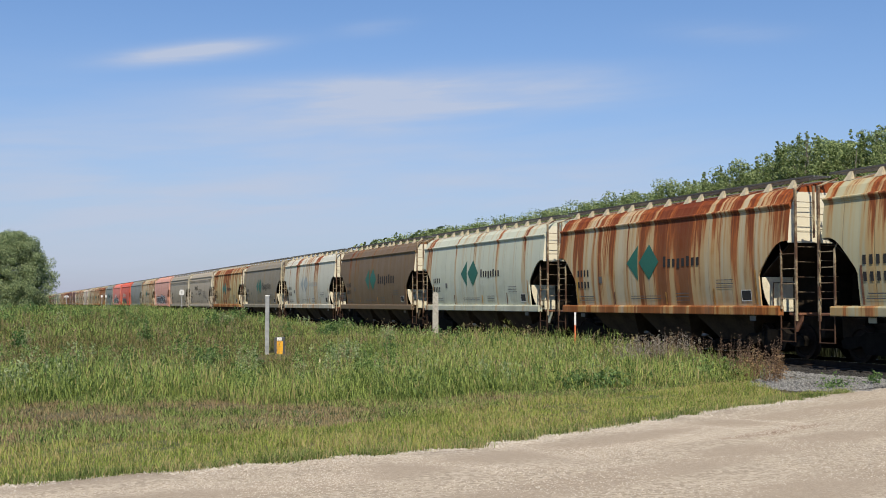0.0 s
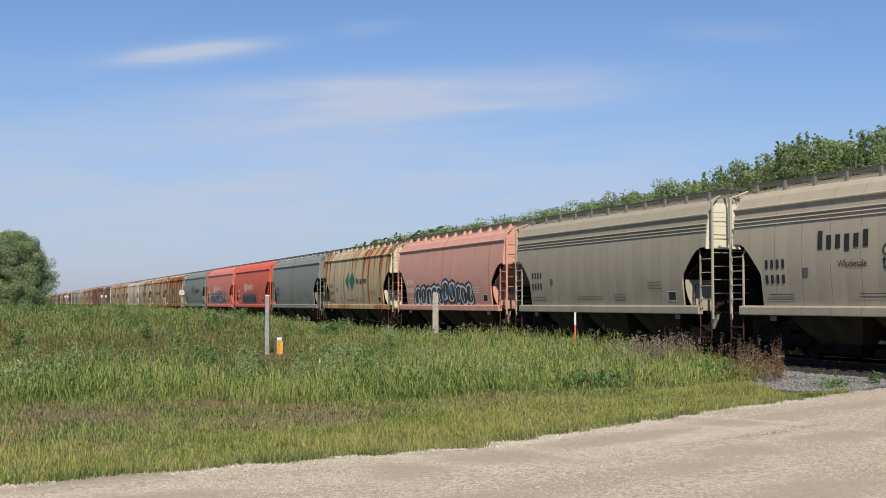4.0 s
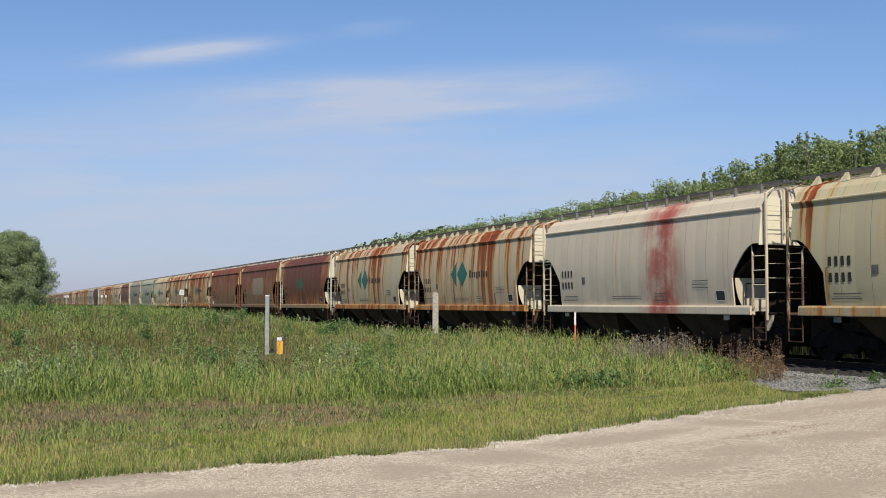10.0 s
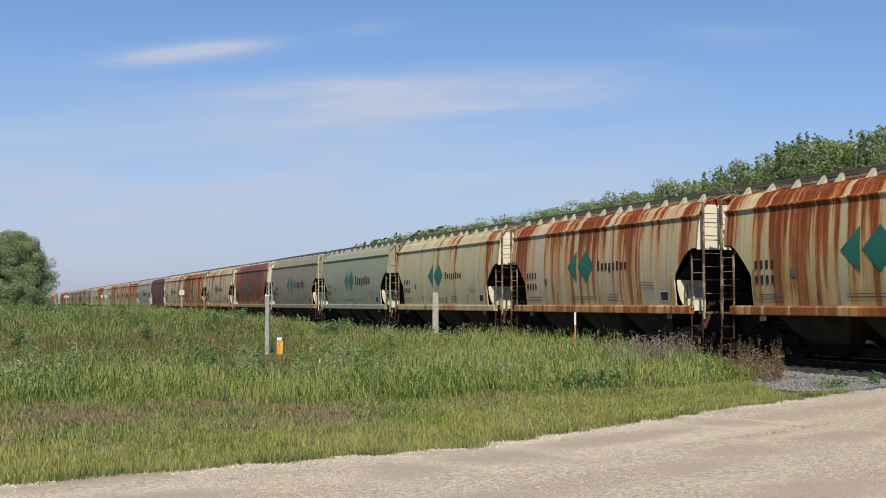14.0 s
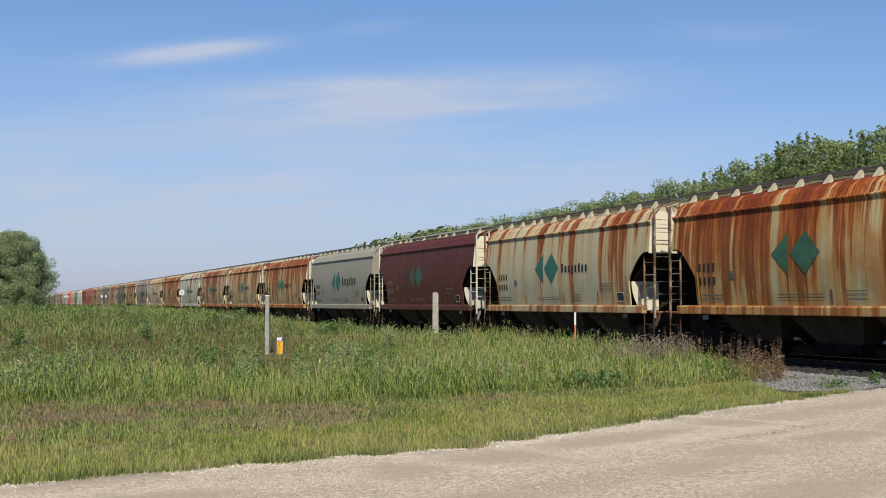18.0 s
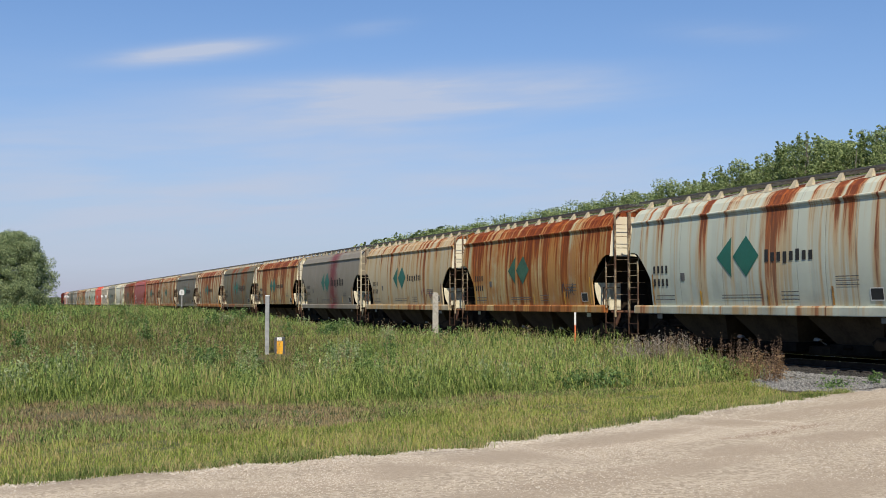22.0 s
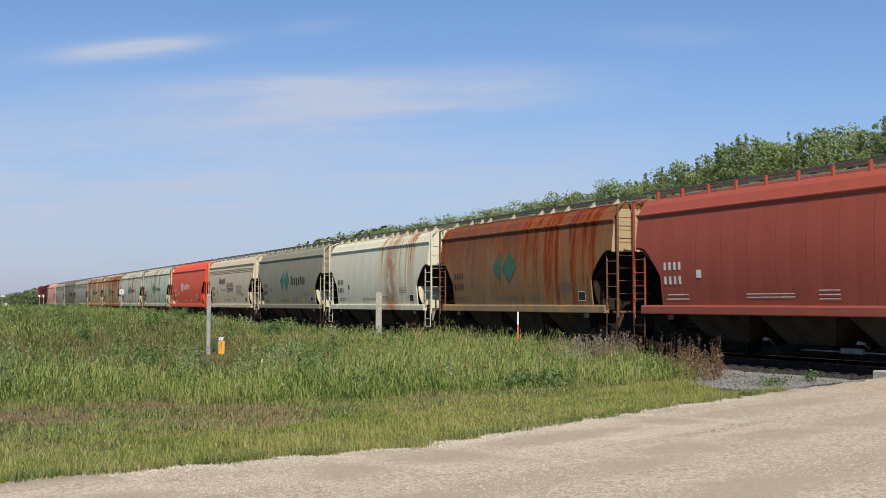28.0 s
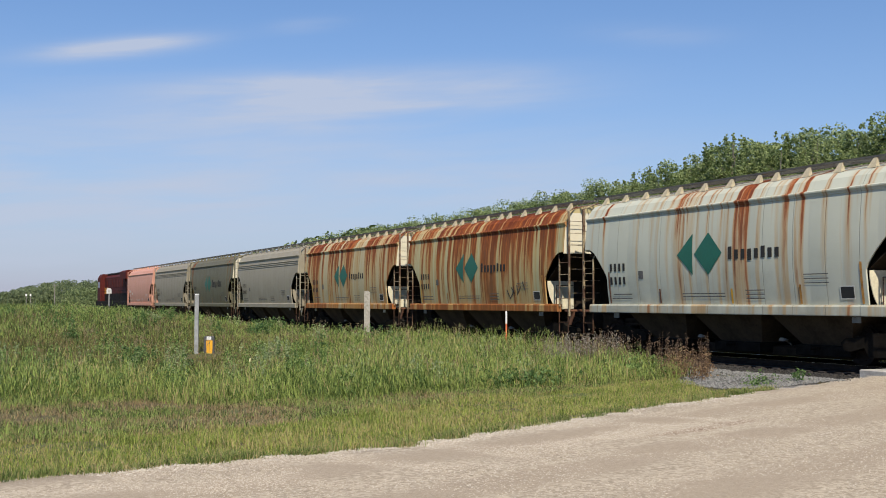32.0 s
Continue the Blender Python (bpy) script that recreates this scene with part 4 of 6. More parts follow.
# paint, rust, wash, logo, extras
CARS = [
    ("cream", 0.08, 0, "d", ""), ("cream", 0.34, 0.4, "d", "D"), ("white", 0.0, 0, "d", ""), ("dun", -0.05, 0.12, "d", ""), ("white", 0.05, 0, "g", ""),
    ("gray", -0.1, 0, "d", ""), ("cream", 0.36, 0.4, "d", "D"), ("taupe", -0.2, 0, "a", "B"), ("fawn", -0.25, 0, "", "B"), ("salmon", -0.15, 0, "", "Gr"),
    ("cream", 0.2, 0, "d", ""), ("slate", -0.3, 0, "", "Ys"), ("red", -0.3, 0, "p", "g"), ("rose", -0.3, 0, "p", "G"), ("slate", -0.3, 0, "d", "y"),
    ("cream", 0.38, 0.5, "f", ""), ("cream", 0.26, 0.34, "d", "y"), ("cream", 0.14, 0, "d", ""), ("bone", -0.16, 0, "", "TS"), ("cream", 0.27, 0.38, "d", ""),
    ("cream", 0.24, 0.34, "d", ""), ("oxide", -0.14, 0.12, "f", "WK"), ("umber", 0.02, 0, "", "WP"), ("umber", 0.16, 0.4, "", "W"), ("cream", 0.36, 0.45, "d", ""),
    ("cream", 0.3, 0.36, "d", ""), ("cream", 0.02, 0, "d", ""), ("sage", -0.2, 0, "d", ""), ("gray", -0.25, 0, "d", ""), ("oxide", -0.14, 0.12, "f", "WK"),
    ("cream", 0.16, 0, "d", "t"), ("cream", 0.44, 0.55, "f", ""), ("cream", 0.22, 0, "d", ""), ("maroon", -0.1, 0, "f", "W"), ("sage", -0.35, 0, "d", ""),
    ("cream", 0.34, 0.42, "d", ""), ("cream", 0.28, 0.36, "d", ""), ("cream", 0.32, 0.4, "d", ""), ("aqua", 0.08, 0, "d", ""), ("cream", 0.36, 0.6, "f", "t"),
    ("cream", 0.12, 0, "d", "T"), ("gray", -0.3, 0, "d", "R"), ("cream", 0.36, 0.36, "d", ""), ("olive", 0.12, 0.34, "d", ""), ("cream", 0.36, 0.42, "d", ""),
    ("olive", -0.06, 0.05, "d", ""), ("cream", 0.3, 0.5, "f", ""), ("cream", 0.4, 0.45, "d", ""), ("brick", -0.3, 0, "", "Sm"), ("umber", 0.26, 0.4, "f", "WK"),
    ("ivory", 0, 0, "", "b"), ("gray", -0.15, 0, "d", ""), ("tan", -0.25, 0, "a", "BY"), ("scarlet", -0.35, 0, "p", ""), ("aqua", 0.03, 0, "d", ""),
    ("aqua", 0.02, 0, "d", ""), ("cream", 0.36, 0.42, "d", "t"), ("cream", 0.25, 0.34, "d", ""), ("ash", -0.3, 0, "", "B"), ("olive", -0.1, 0, "d", ""),
    ("ash", -0.2, 0, "", "B"), ("salmon", -0.2, 0, "", "r")]


# where the rust has bitten most, car by car: place along the car, half width, amount
ZONES = {1: ((1.3, 1.2, 1.6), (5.0, 1.0, -0.5)), 2: ((2.1, 0.7, 1.8), (-1.5, 0.5, 1.2)), 4: ((-2.6, 0.8, 2.2), (1.6, 1.0, 1.8), (5.0, 1.5, -1.5)), 6: ((0.4, 2.5, 0.8),),
         10: ((2.0, 0.8, 1.7), (4.2, 0.7, 1.3), (-3.5, 2.0, -1.0)), 15: ((2.0, 3.5, 0.7),), 16: ((-2.0, 0.8, 1.8), (2.2, 0.8, 1.9), (-5.0, 1.0, -0.8)),
         17: ((0.3, 1.0, 1.4), (-4.5, 1.5, -0.8)), 19: ((0.0, 0.8, 1.4), (2.6, 1.0, 1.3)), 20: ((-2.5, 2.6, 0.9), (4.5, 1.5, -0.6)), 24: ((1.5, 1.3, 2.0), (-3.5, 1.3, 0.9)),
         25: ((-0.6, 1.2, 1.6), (5.0, 0.8, 1.4)), 30: ((-2.0, 1.0, 1.2), (4.4, 0.7, 1.0)), 31: ((-2.0, 3.5, 0.9),), 32: ((-5.0, 0.8, 1.4), (4.4, 0.9, 1.2)),
         35: ((-2.6, 1.2, 2.0), (3.2, 1.2, 1.2)), 36: ((-0.7, 0.9, 1.4), (4.0, 1.0, 0.8)), 37: ((-0.3, 2.6, 1.2),), 38: ((-2.6, 0.5, 2.2), (1.0, 0.7, 1.6), (3.4, 0.7, 2.2)),
         39: ((-2.0, 3.5, 0.8),), 40: ((-0.8, 0.9, 1.2),), 42: ((-2.5, 1.3, 1.6), (2.4, 1.0, 1.6), (5.1, 0.5, 1.2)), 43: ((2.4, 1.2, 1.0),), 44: ((-0.8, 2.5, 1.2),),
         54: ((2.2, 0.8, 2.4), (-0.4, 0.7, 1.6)), 55: ((-1.4, 0.5, 2.0), (1.0, 0.3, 1.8), (3.0, 0.5, 1.4))}


def hopper_car(i):
    tone, rust, wash, logo, extra = CARS[i]
    rng = random.Random(100 + i)
    base = tuple(c * rng.uniform(0.94, 1.06) for c in PAINTS[tone])
    stain = None
    if "R" in extra:
        stain = (1.1, 1.5, (0.17, 0.035, 0.035))
    elif "S" in extra and "T" in extra:
        stain = (1.6, 1.6, (0.36, 0.075, 0.055))
    elif "b" in extra:
        stain = (2.2, 1.2, (0.36, 0.19, 0.08))
    elif "s" in extra:
        stain = (-0.5, 0.45, (0.24, 0.18, 0.10))
    patch = ((-1.7, 2.0, 2.1, 3.35), (0.30, 0.26, 0.18)) if "P" in extra else None
    skin = paint("car_paint", base, rust, wash, i * 1.37 + 0.3, stain, 0.35 if rust > -0.1 else 0.22, 0.1 if "K" in extra else 0.6, patch, ZONES.get(i, ()), FILMS.get(tone))
    trim = paint("trim_paint", (0.62, 0.60, 0.50) if "W" in extra else tuple(0.8 * c + 0.2 * w for c, w in zip(base, (0.60, 0.60, 0.56))) if tone in ("cream", "white", "aqua", "tan", "taupe", "fawn", "ivory") else base, min(rust - 0.18, -0.12), 0.0, i * 0.77, None, 0.3)
    ends = paint("end_paint", (0.46, 0.36, 0.21) if tone == "umber" else (0.70, 0.655, 0.52), -0.22, 0.0, i * 0.77, None, 0.12) if tone in ("cream", "white", "aqua", "tan", "taupe", "fawn", "bone", "dun", "olive", "oxide", "umber", "maroon") else trim
    iron, beam = RUSTY if tone == "umber" else GUSSET if tone == "gray" else IRON_CREAM if rust > -0.1 and tone != "ivory" and "W" not in extra else trim, skin
    if tone in FILMS:
        beam = paint("sill_paint", (0.30, 0.20, 0.11) if "K" in extra else (0.20, 0.105, 0.055), 0.1, 0.3, i * 0.91, None, 0.5)
    elif rust > 0.0 and tone not in ("white", "aqua", "ivory"):
        beam = paint("sill_paint", base, rust + 0.3, 0.6 if rust > 0.22 else 0.2, i * 0.91, None, 0.5)
    elif rust > 0:
        beam = paint("sill_paint", base, rust + 0.2, 0.0, i * 0.91, None, 0.5)
    worn = "rust-streaked" if rust > 0.12 else "rusty" if wash > 0.3 else "lightly stained" if rust > -0.15 else "clean"
    marks = {"d": "with green diamond logo", "f": "with faded green diamond", "g": "with faded grey diamond", "p": "with white lettering", "a": "with black lettering bars", "": "with plain sides"}[logo]
    art = " and graffiti" if set(extra) & set("Ggt") else ""
    car = tagged(new("hopper_car"), f"{worn} {WORDS[tone]} covered hopper railcar {marks}{art}", "freight car", "hopper cars of the train")
    p = lambda name, key, mat, at=None, label="", up=car: piece(name, CAR[key], mat, up, at, label)
    p("side_sheet", "near", skin)
    p("side_sheet", "far", skin)
    p("roof", "roof", skin)
    p("eave", "eave_near", skin)
    p("eave", "eave_far", skin)
    p("side_sill", "sill_near", beam)
    p("side_sill", "sill_far", beam)
    p("roof_hatch", "hatch", HATCH)
    board = GALV
    turned = pose(0, 0, 0, 0, 0, 180)
    p("running_board", "board", board, None, "steel grating walkway")
    p("running_board", "board", board, turned, "steel grating walkway")
    p("board_edge", "board_edge", trim if "W" in extra and tone != "umber" else EDGE)
    thin = set(extra) & set("BSm")
    spots = [-5.95, -4.9, -3.85, -2.85, -2.2, -1.1, 0.0, 1.1, 1.75, 2.85, 3.9, 4.95, 5.95] if not thin else [-5.9 + 11.8 * k / 10 for k in range(11)]
    if "W" in extra:
        spots = [-5.9, -4.5, -3.6, -2.9, -1.0, 1.1, 1.9, 2.9, 4.5, 5.9]
    small = (0.7, 0.9, 0.75, 1) if "W" in extra else (1.0, 1.0, 0.95, 1)
    size = Matrix.Translation((0, -1.02, 4.64)) @ Matrix.Diagonal(small) @ Matrix.Translation((0, 1.02, -4.64))
    for u in spots:
        p("board_bracket", "stanchion" if thin else "gusset", (GUSSET if "W" in extra or rust > -0.1 else trim) if not thin or "m" in extra else board, pose(u, 0, 0) @ size)
    if "B" in extra:
        p("roof_edge_ribs", "ribs", skin)
    for key in ("end_front", "end_rear"):
        p("end_sheet", key, ends)
        # except on red cars, the slope sheets' shade is painted in as near-black
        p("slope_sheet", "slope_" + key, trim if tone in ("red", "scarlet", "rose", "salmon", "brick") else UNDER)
        p("end_platform", "platform_" + key, BLACK_STEEL if rust < 0 else RUSTY)
        p("coupler", "coupler_" + key, RUSTY)
        for w in "nf":
            p("corner_ladder", "ladder_" + key + w, iron)
            p("stirrup_step", "stirrup_" + key + w, STEP_RUST if tone != "ivory" else trim)
        # the far web gets the same painted-in shade
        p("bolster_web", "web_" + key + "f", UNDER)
        p("end_gap_filler", "filler_" + key, UNDER)
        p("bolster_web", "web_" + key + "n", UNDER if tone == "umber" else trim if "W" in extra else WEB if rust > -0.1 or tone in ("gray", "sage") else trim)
        if key == "end_front":
            p("brake_pipe", "pipe_" + key + "n", STEP_RUST)
            p("brake_pipe", "long_pipe_" + key + "n", STEP_RUST)
            p("brake_valve", "valve_" + key + "n", STEP_RUST)
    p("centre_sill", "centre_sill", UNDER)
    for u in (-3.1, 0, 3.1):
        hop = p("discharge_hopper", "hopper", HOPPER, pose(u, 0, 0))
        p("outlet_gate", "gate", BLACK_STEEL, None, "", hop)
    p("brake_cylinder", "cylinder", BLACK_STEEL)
    p("gate_rack_filler", "rack_fill", UNDER)
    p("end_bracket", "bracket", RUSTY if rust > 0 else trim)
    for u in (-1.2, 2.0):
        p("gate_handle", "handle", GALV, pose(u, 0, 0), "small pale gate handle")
    for key in ("draft_fill_front", "draft_fill_rear"):
        p("draft_gear_filler", key, UNDER)
    if "BY" in extra or "m" in extra:
        p("lit_gate_edge", "lit_gate_edge", GALV, None, "pale bar for the sunlit edges of the outlet gates")
    for u in (-HL + 1.6, HL - 1.6):
        p("sill_plate", "plate", GALV if i % 3 else trim, pose(u, 0, 0), "small grey plate under the sill")
    p("hand_brake_wheel", "brake_wheel", RUSTY, pose(HL + 0.3, 0.5, 2.9, 0, 0, 90))
    wheels = []
    for u in (-5.1, 5.1):
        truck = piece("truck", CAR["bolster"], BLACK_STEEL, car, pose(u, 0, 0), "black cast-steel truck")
        piece("brake_rigging_filler", CAR["rigging_fill"], UNDER, truck)
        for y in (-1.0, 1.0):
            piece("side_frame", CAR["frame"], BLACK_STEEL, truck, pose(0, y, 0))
        for w in (-0.89, 0.89):
            wheels.append(piece("wheelset", CAR["wheelset"], WHEEL_STEEL, truck, pose(w, 0, 0.457), "worn steel wheelset"))
    car_marks(car, tone, logo, extra, rng)
    return car, wheels


def car_marks(car, tone, logo, extra, rng):
    """Lettering as plain bars, the diamonds and the spray paint on the near side."""
    light = tone in ("red", "scarlet", "salmon", "rose", "brick")
    ink = WHITE_INK if light else PALE_INK if tone == "maroon" else BLACK_INK
    r = -HL
    decal("letter_bar", blocks(r + 1.42, r + 2.32, 2.34, 2.56, 4, rng, 0.5, 1.0), ink, car)
    decal("letter_bar", blocks(r + 1.42, r + 2.32, 1.95, 2.17, 4, rng, 0.5, 1.0), ink, car)
    lines = [bar(r + 1.45 + 0.08 * k, r + 2.5, 1.53 + 0.12 * k, 1.56 + 0.12 * k) for k in range(2)]
    lines += [bar(r + 4.9, r + 6.7, 1.57 + 0.08 * k, 1.592 + 0.08 * k) for k in range(2)]
    lines += [bar(r + 7.5, r + 8.2, 1.52 + 0.1 * k, 1.543 + 0.1 * k) for k in range(3)]
    lines += [bar(r + 9.6, r + 10.4, 1.87 + 0.1 * k, 1.893 + 0.1 * k) for k in range(3)]
    lines += [bar(r + 2.9, r + 3.12, 2.1, 2.32)]
    decal("stencil_bar", lines, WHITE_INK if light else ink if ink is PALE_INK else FAINT_INK, car)
    if tone != "slate":
        decal("service_panel", [bar(r + 10.75, r + 11.15, 1.52, 1.78)], BLACK_INK, car, "small black service panel")
        decal("panel_border", [bar(r + 10.73, r + 11.17, 1.78, 1.8), bar(r + 10.73, r + 11.17, 1.5, 1.52), bar(r + 10.73, r + 10.75, 1.52, 1.78), bar(r + 11.15, r + 11.17, 1.52, 1.78)], WHITE_INK, car)
    if logo in ("d", "f", "g"):
        green = {"d": GREEN_LOGO, "f": GREEN_FADED, "g": GREY_LOGO}[logo]
        wide = tone in ("gray", "sage", "slate", "olive", "dun")   # the newer stencil: larger and farther along
        o, z0, z1 = (0.22, 2.12, 3.29) if wide else (0.0, 2.15, 3.25)
        decal("half_diamond", [diamond(r + 4.75 + o, r + 5.42 + o, z0, z1, True)], green, car, "green half diamond")
        decal("diamond", [diamond(r + 5.5 + o, r + 6.65 + o, z0, z1)], green, car, "green diamond")
        if logo != "f":
            word = blocks(r + 7.15, r + 9.95, 2.46, 2.96, 8, rng, 0.58) if wide else blocks(r + 6.9, r + 8.9, 2.52, 2.84, 8, rng, 0.58)
            decal("letter_bar", word, GREY_LOGO if logo == "g" else BLACK_INK, car)
    if logo == "p":
        for k in range(3):
            decal("emblem", [bar(r + 4.1 + 0.25 * k, r + 4.25 + 0.25 * k, 2.4 - 0.05 * k, 3.05 - 0.05 * k)], WHITE_INK, car)
        decal("letter_bar", blocks(r + 5.05, r + 6.5, 2.5, 2.98, 6, rng, 0.5, 0.76) + blocks(r + 6.56, r + 7.55, 2.5, 2.94, 4, rng, 0.42, 0.76), WHITE_INK, car)
    if logo == "a":
        decal("letter_bar", blocks(r + 3.5, r + 5.4, 2.75, 3.2, 6, rng, 0.55), BLACK_INK, car)
        lettering("GROWING", r + 5.7, 2.52, 1.95, car)
        lettering("together", r + 5.7, 2.22, 1.9, car)
        lettering("Wholesale", r + 4.2, 2.30, 1.0, car)
        decal("stencil_bar", [bar(r + 8.4, r + 9.9, 2.0 + 0.085 * k, 2.022 + 0.085 * k) for k in range(8)], FAINT_INK, car)
    if logo in ("d", "f", "g") and "y" not in extra:
        for u, h in ((1.36, 0.92), (3.88, 0.40), (6.97, 0.38), (9.46, 0.45), (11.40, 0.92)):
            decal("upright_tape", [bar(r + u - 0.035, r + u + 0.035, 1.40, 1.40 + h)], RUSTY if "W" in extra else rng.choice((OLD_TAPE, OLD_TAPE, YELLOW_TAPE, RUSTY)), car, "strip of weathered yellow tape", 0.014)
    if set(extra) & set("Yy"):
        step = (0.8, 3.4, 5.9, 8.0, 10.3) if "Y" in extra else ()
        tape = [bar(r + u, r + u + (0.9 if u > 9 else 0.4), 1.19, 1.27) for u in step]
        if "y" in extra:
            tape += [bar(r + u, r + u + 0.1, 1.5, 1.82) for u in (2.0, 3.9, 6.2, 8.9)]
        decal("reflective_tape", tape, YELLOW_TAPE, car, "", 0.132 if "Y" in extra else 0.014)
    if "G" in extra or "g" in extra:
        big = "G" in extra
        u0, n, gap, h = (r + 2.9, 10, 0.72, 0.44) if big else (r + 3.7, 6, 0.84, 0.36)
        fill, edge = (GRAF_BLACK, GRAF_WHITE) if big else (GRAF_BLACK, GRAF_GREY)
        centres = [(u0 + gap * k + rng.uniform(-0.1, 0.1), 1.72 + h * rng.uniform(0, 0.25) + (0.2 if big and k in (5, 6) else 0.0), rng.uniform(-0.35, 0.35)) for k in range(n)]
        for u, z, lean in centres:
            decal("graffiti_shadow", [blob(u, z, gap * 0.66, h + 0.13, rng, 10, lean)], GRAF_BLACK if big else GRAF_GREY, car, "", 0.013 + rng.uniform(0, 0.002))
        for u, z, lean in centres:
            decal("graffiti_outline", [blob(u, z, gap * 0.50, h + 0.02, rng, 10, lean)], edge, car, "", 0.017 + rng.uniform(0, 0.002))
            decal("graffiti_fill", [blob(u, z, gap * 0.40, h - 0.07, rng, 10, lean)], fill, car, "", 0.021 + rng.uniform(0, 0.002))
            cut = rng.uniform(-0.12, 0.12)
            decal("graffiti_stroke", [[(z - h * 0.6 + h * 1.1 * j / 4, u + cut + lean * (j - 2) * 0.1, u + cut + 0.06 + lean * (j - 2) * 0.1) for j in range(5)]], edge, car, "", 0.0245)
        if big:
            decal("graffiti_spot", [blob(u0 + 4.3, 2.0, 0.16, 0.22, rng), blob(u0 + 3.3, 1.7, 0.1, 0.3, rng)], GRAF_BLUE, car, "blue sprayed spot", 0.027)
    if "t" in extra or ("T" in extra and "S" not in extra):
        u0 = r + (4.2 if "t" in extra and rng.random() < 0.5 else 8.8)
        strokes = []
        for k in range(7):
            u, z, ln = u0 + rng.uniform(0, 1.4), 1.55 + rng.uniform(0, 0.35), rng.uniform(-0.4, 0.4)
            strokes.append([(z + 0.3 * j / 4, u + ln * j / 4, u + ln * j / 4 + 0.05) for j in range(5)])
        decal("graffiti_tag", strokes, GRAF_RED if "T" in extra else GRAF_BLACK, car, "thin sprayed scrawl")


TRAIN = [hopper_car(i) for i in range(len(CARS))]


# ---- locomotive at the tail ----
def locomotive():
    red, yellow, black = plain("dark_red_engine_paint", (0.085, 0.015, 0.012), 0.7, shine=0.15), plain("golden_yellow_engine_paint", (0.60, 0.25, 0.03), 0.6), plain("black_engine_paint", (0.018, 0.016, 0.015), 0.8, shine=0.1)
    glass = plain("dark_cab_glass", (0.02, 0.025, 0.03), 0.1, 0, 0.1)
    eng = tagged(new("locomotive"), "dark red diesel locomotive with yellow stripe and black roof", "locomotive")
    part("frame", Geo().box(-10.6, 10.6, -1.5, 1.5, 1.0, 1.55, 0.05), black, eng)
    hood = part("hood", Geo().prism([(-1.0, 1.55), (1.0, 1.55), (1.0, 4.1), (0.75, 4.35), (-0.75, 4.35), (-1.0, 4.1)], "x", -7.2, 9.9), red, eng)
    part("stripe", Geo().box(-7.21, -4.4, -1.02, 1.02, 2.35, 3.05), yellow, hood, "golden yellow band")
    part("lower_band", Geo().box(-7.24, 9.94, -1.015, 1.015, 1.56, 2.34), black, hood, "black lower side")
    for k in range(9):
        part("hood_door", Geo().box(-6.6 + k * 1.7, -5.2 + k * 1.7, -1.03, -1.0, 3.0, 3.9, 0.01), red, hood)
    part("roof", Geo().box(-7.2, 9.9, -0.72, 0.72, 4.35, 4.6, 0.06), black, eng)
    part("radiator", Geo().prism([(-1.5, 3.75), (1.5, 3.75), (1.5, 4.45), (1.2, 4.62), (-1.2, 4.62), (-1.5, 4.45)], "x", 6.2, 9.9), red, eng)
    cab = part("cab", Geo().prism([(-1.5, 1.55), (1.5, 1.55), (1.5, 4.1), (1.2, 4.55), (-1.2, 4.55), (-1.5, 4.1)], "x", -9.3, -7.2), red, eng)
    part("window", Geo().box(-8.9, -8.3, -1.52, -1.49, 3.0, 3.7, 0.01), glass, cab)
    part("window", Geo().box(-8.1, -7.5, -1.52, -1.49, 3.0, 3.7, 0.01), glass, cab)
    part("short_hood", Geo().prism([(-0.8, 1.55), (0.8, 1.55), (0.8, 2.9), (0.6, 3.1), (-0.6, 3.1), (-0.8, 2.9)], "x", -10.5, -9.3), red, eng)
    part("fuel_tank", Geo().box(-2.6, 2.6, -1.35, 1.35, 0.4, 1.05, 0.15), black, eng)
    for k in range(9):
        part("handrail_post", Geo().tube((-6.5 + k * 2.1, -1.48, 1.5), (-6.5 + k * 2.1, -1.48, 2.6), 0.014), black, eng)
    part("handrail", Geo().tube((-6.9, -1.48, 2.6), (10.4, -1.48, 2.6), 0.016), black, eng)
    for u in (-6.6, 6.6):
        truck = part("truck", Geo().box(u - 2.5, u + 2.5, -1.2, -0.95, 0.4, 0.85, 0.08).box(u - 2.5, u + 2.5, 0.95, 1.2, 0.4, 0.85, 0.08).box(u - 0.3, u + 0.3, -1, 1, 0.5, 0.95, 0.05), black, eng)
        for w in (-1.9, 0, 1.9):
            piece("wheelset", CAR["wheelset"], WHEEL_STEEL, truck, pose(u + w, 0, 0.457))
    return eng


ENGINE = locomotive()


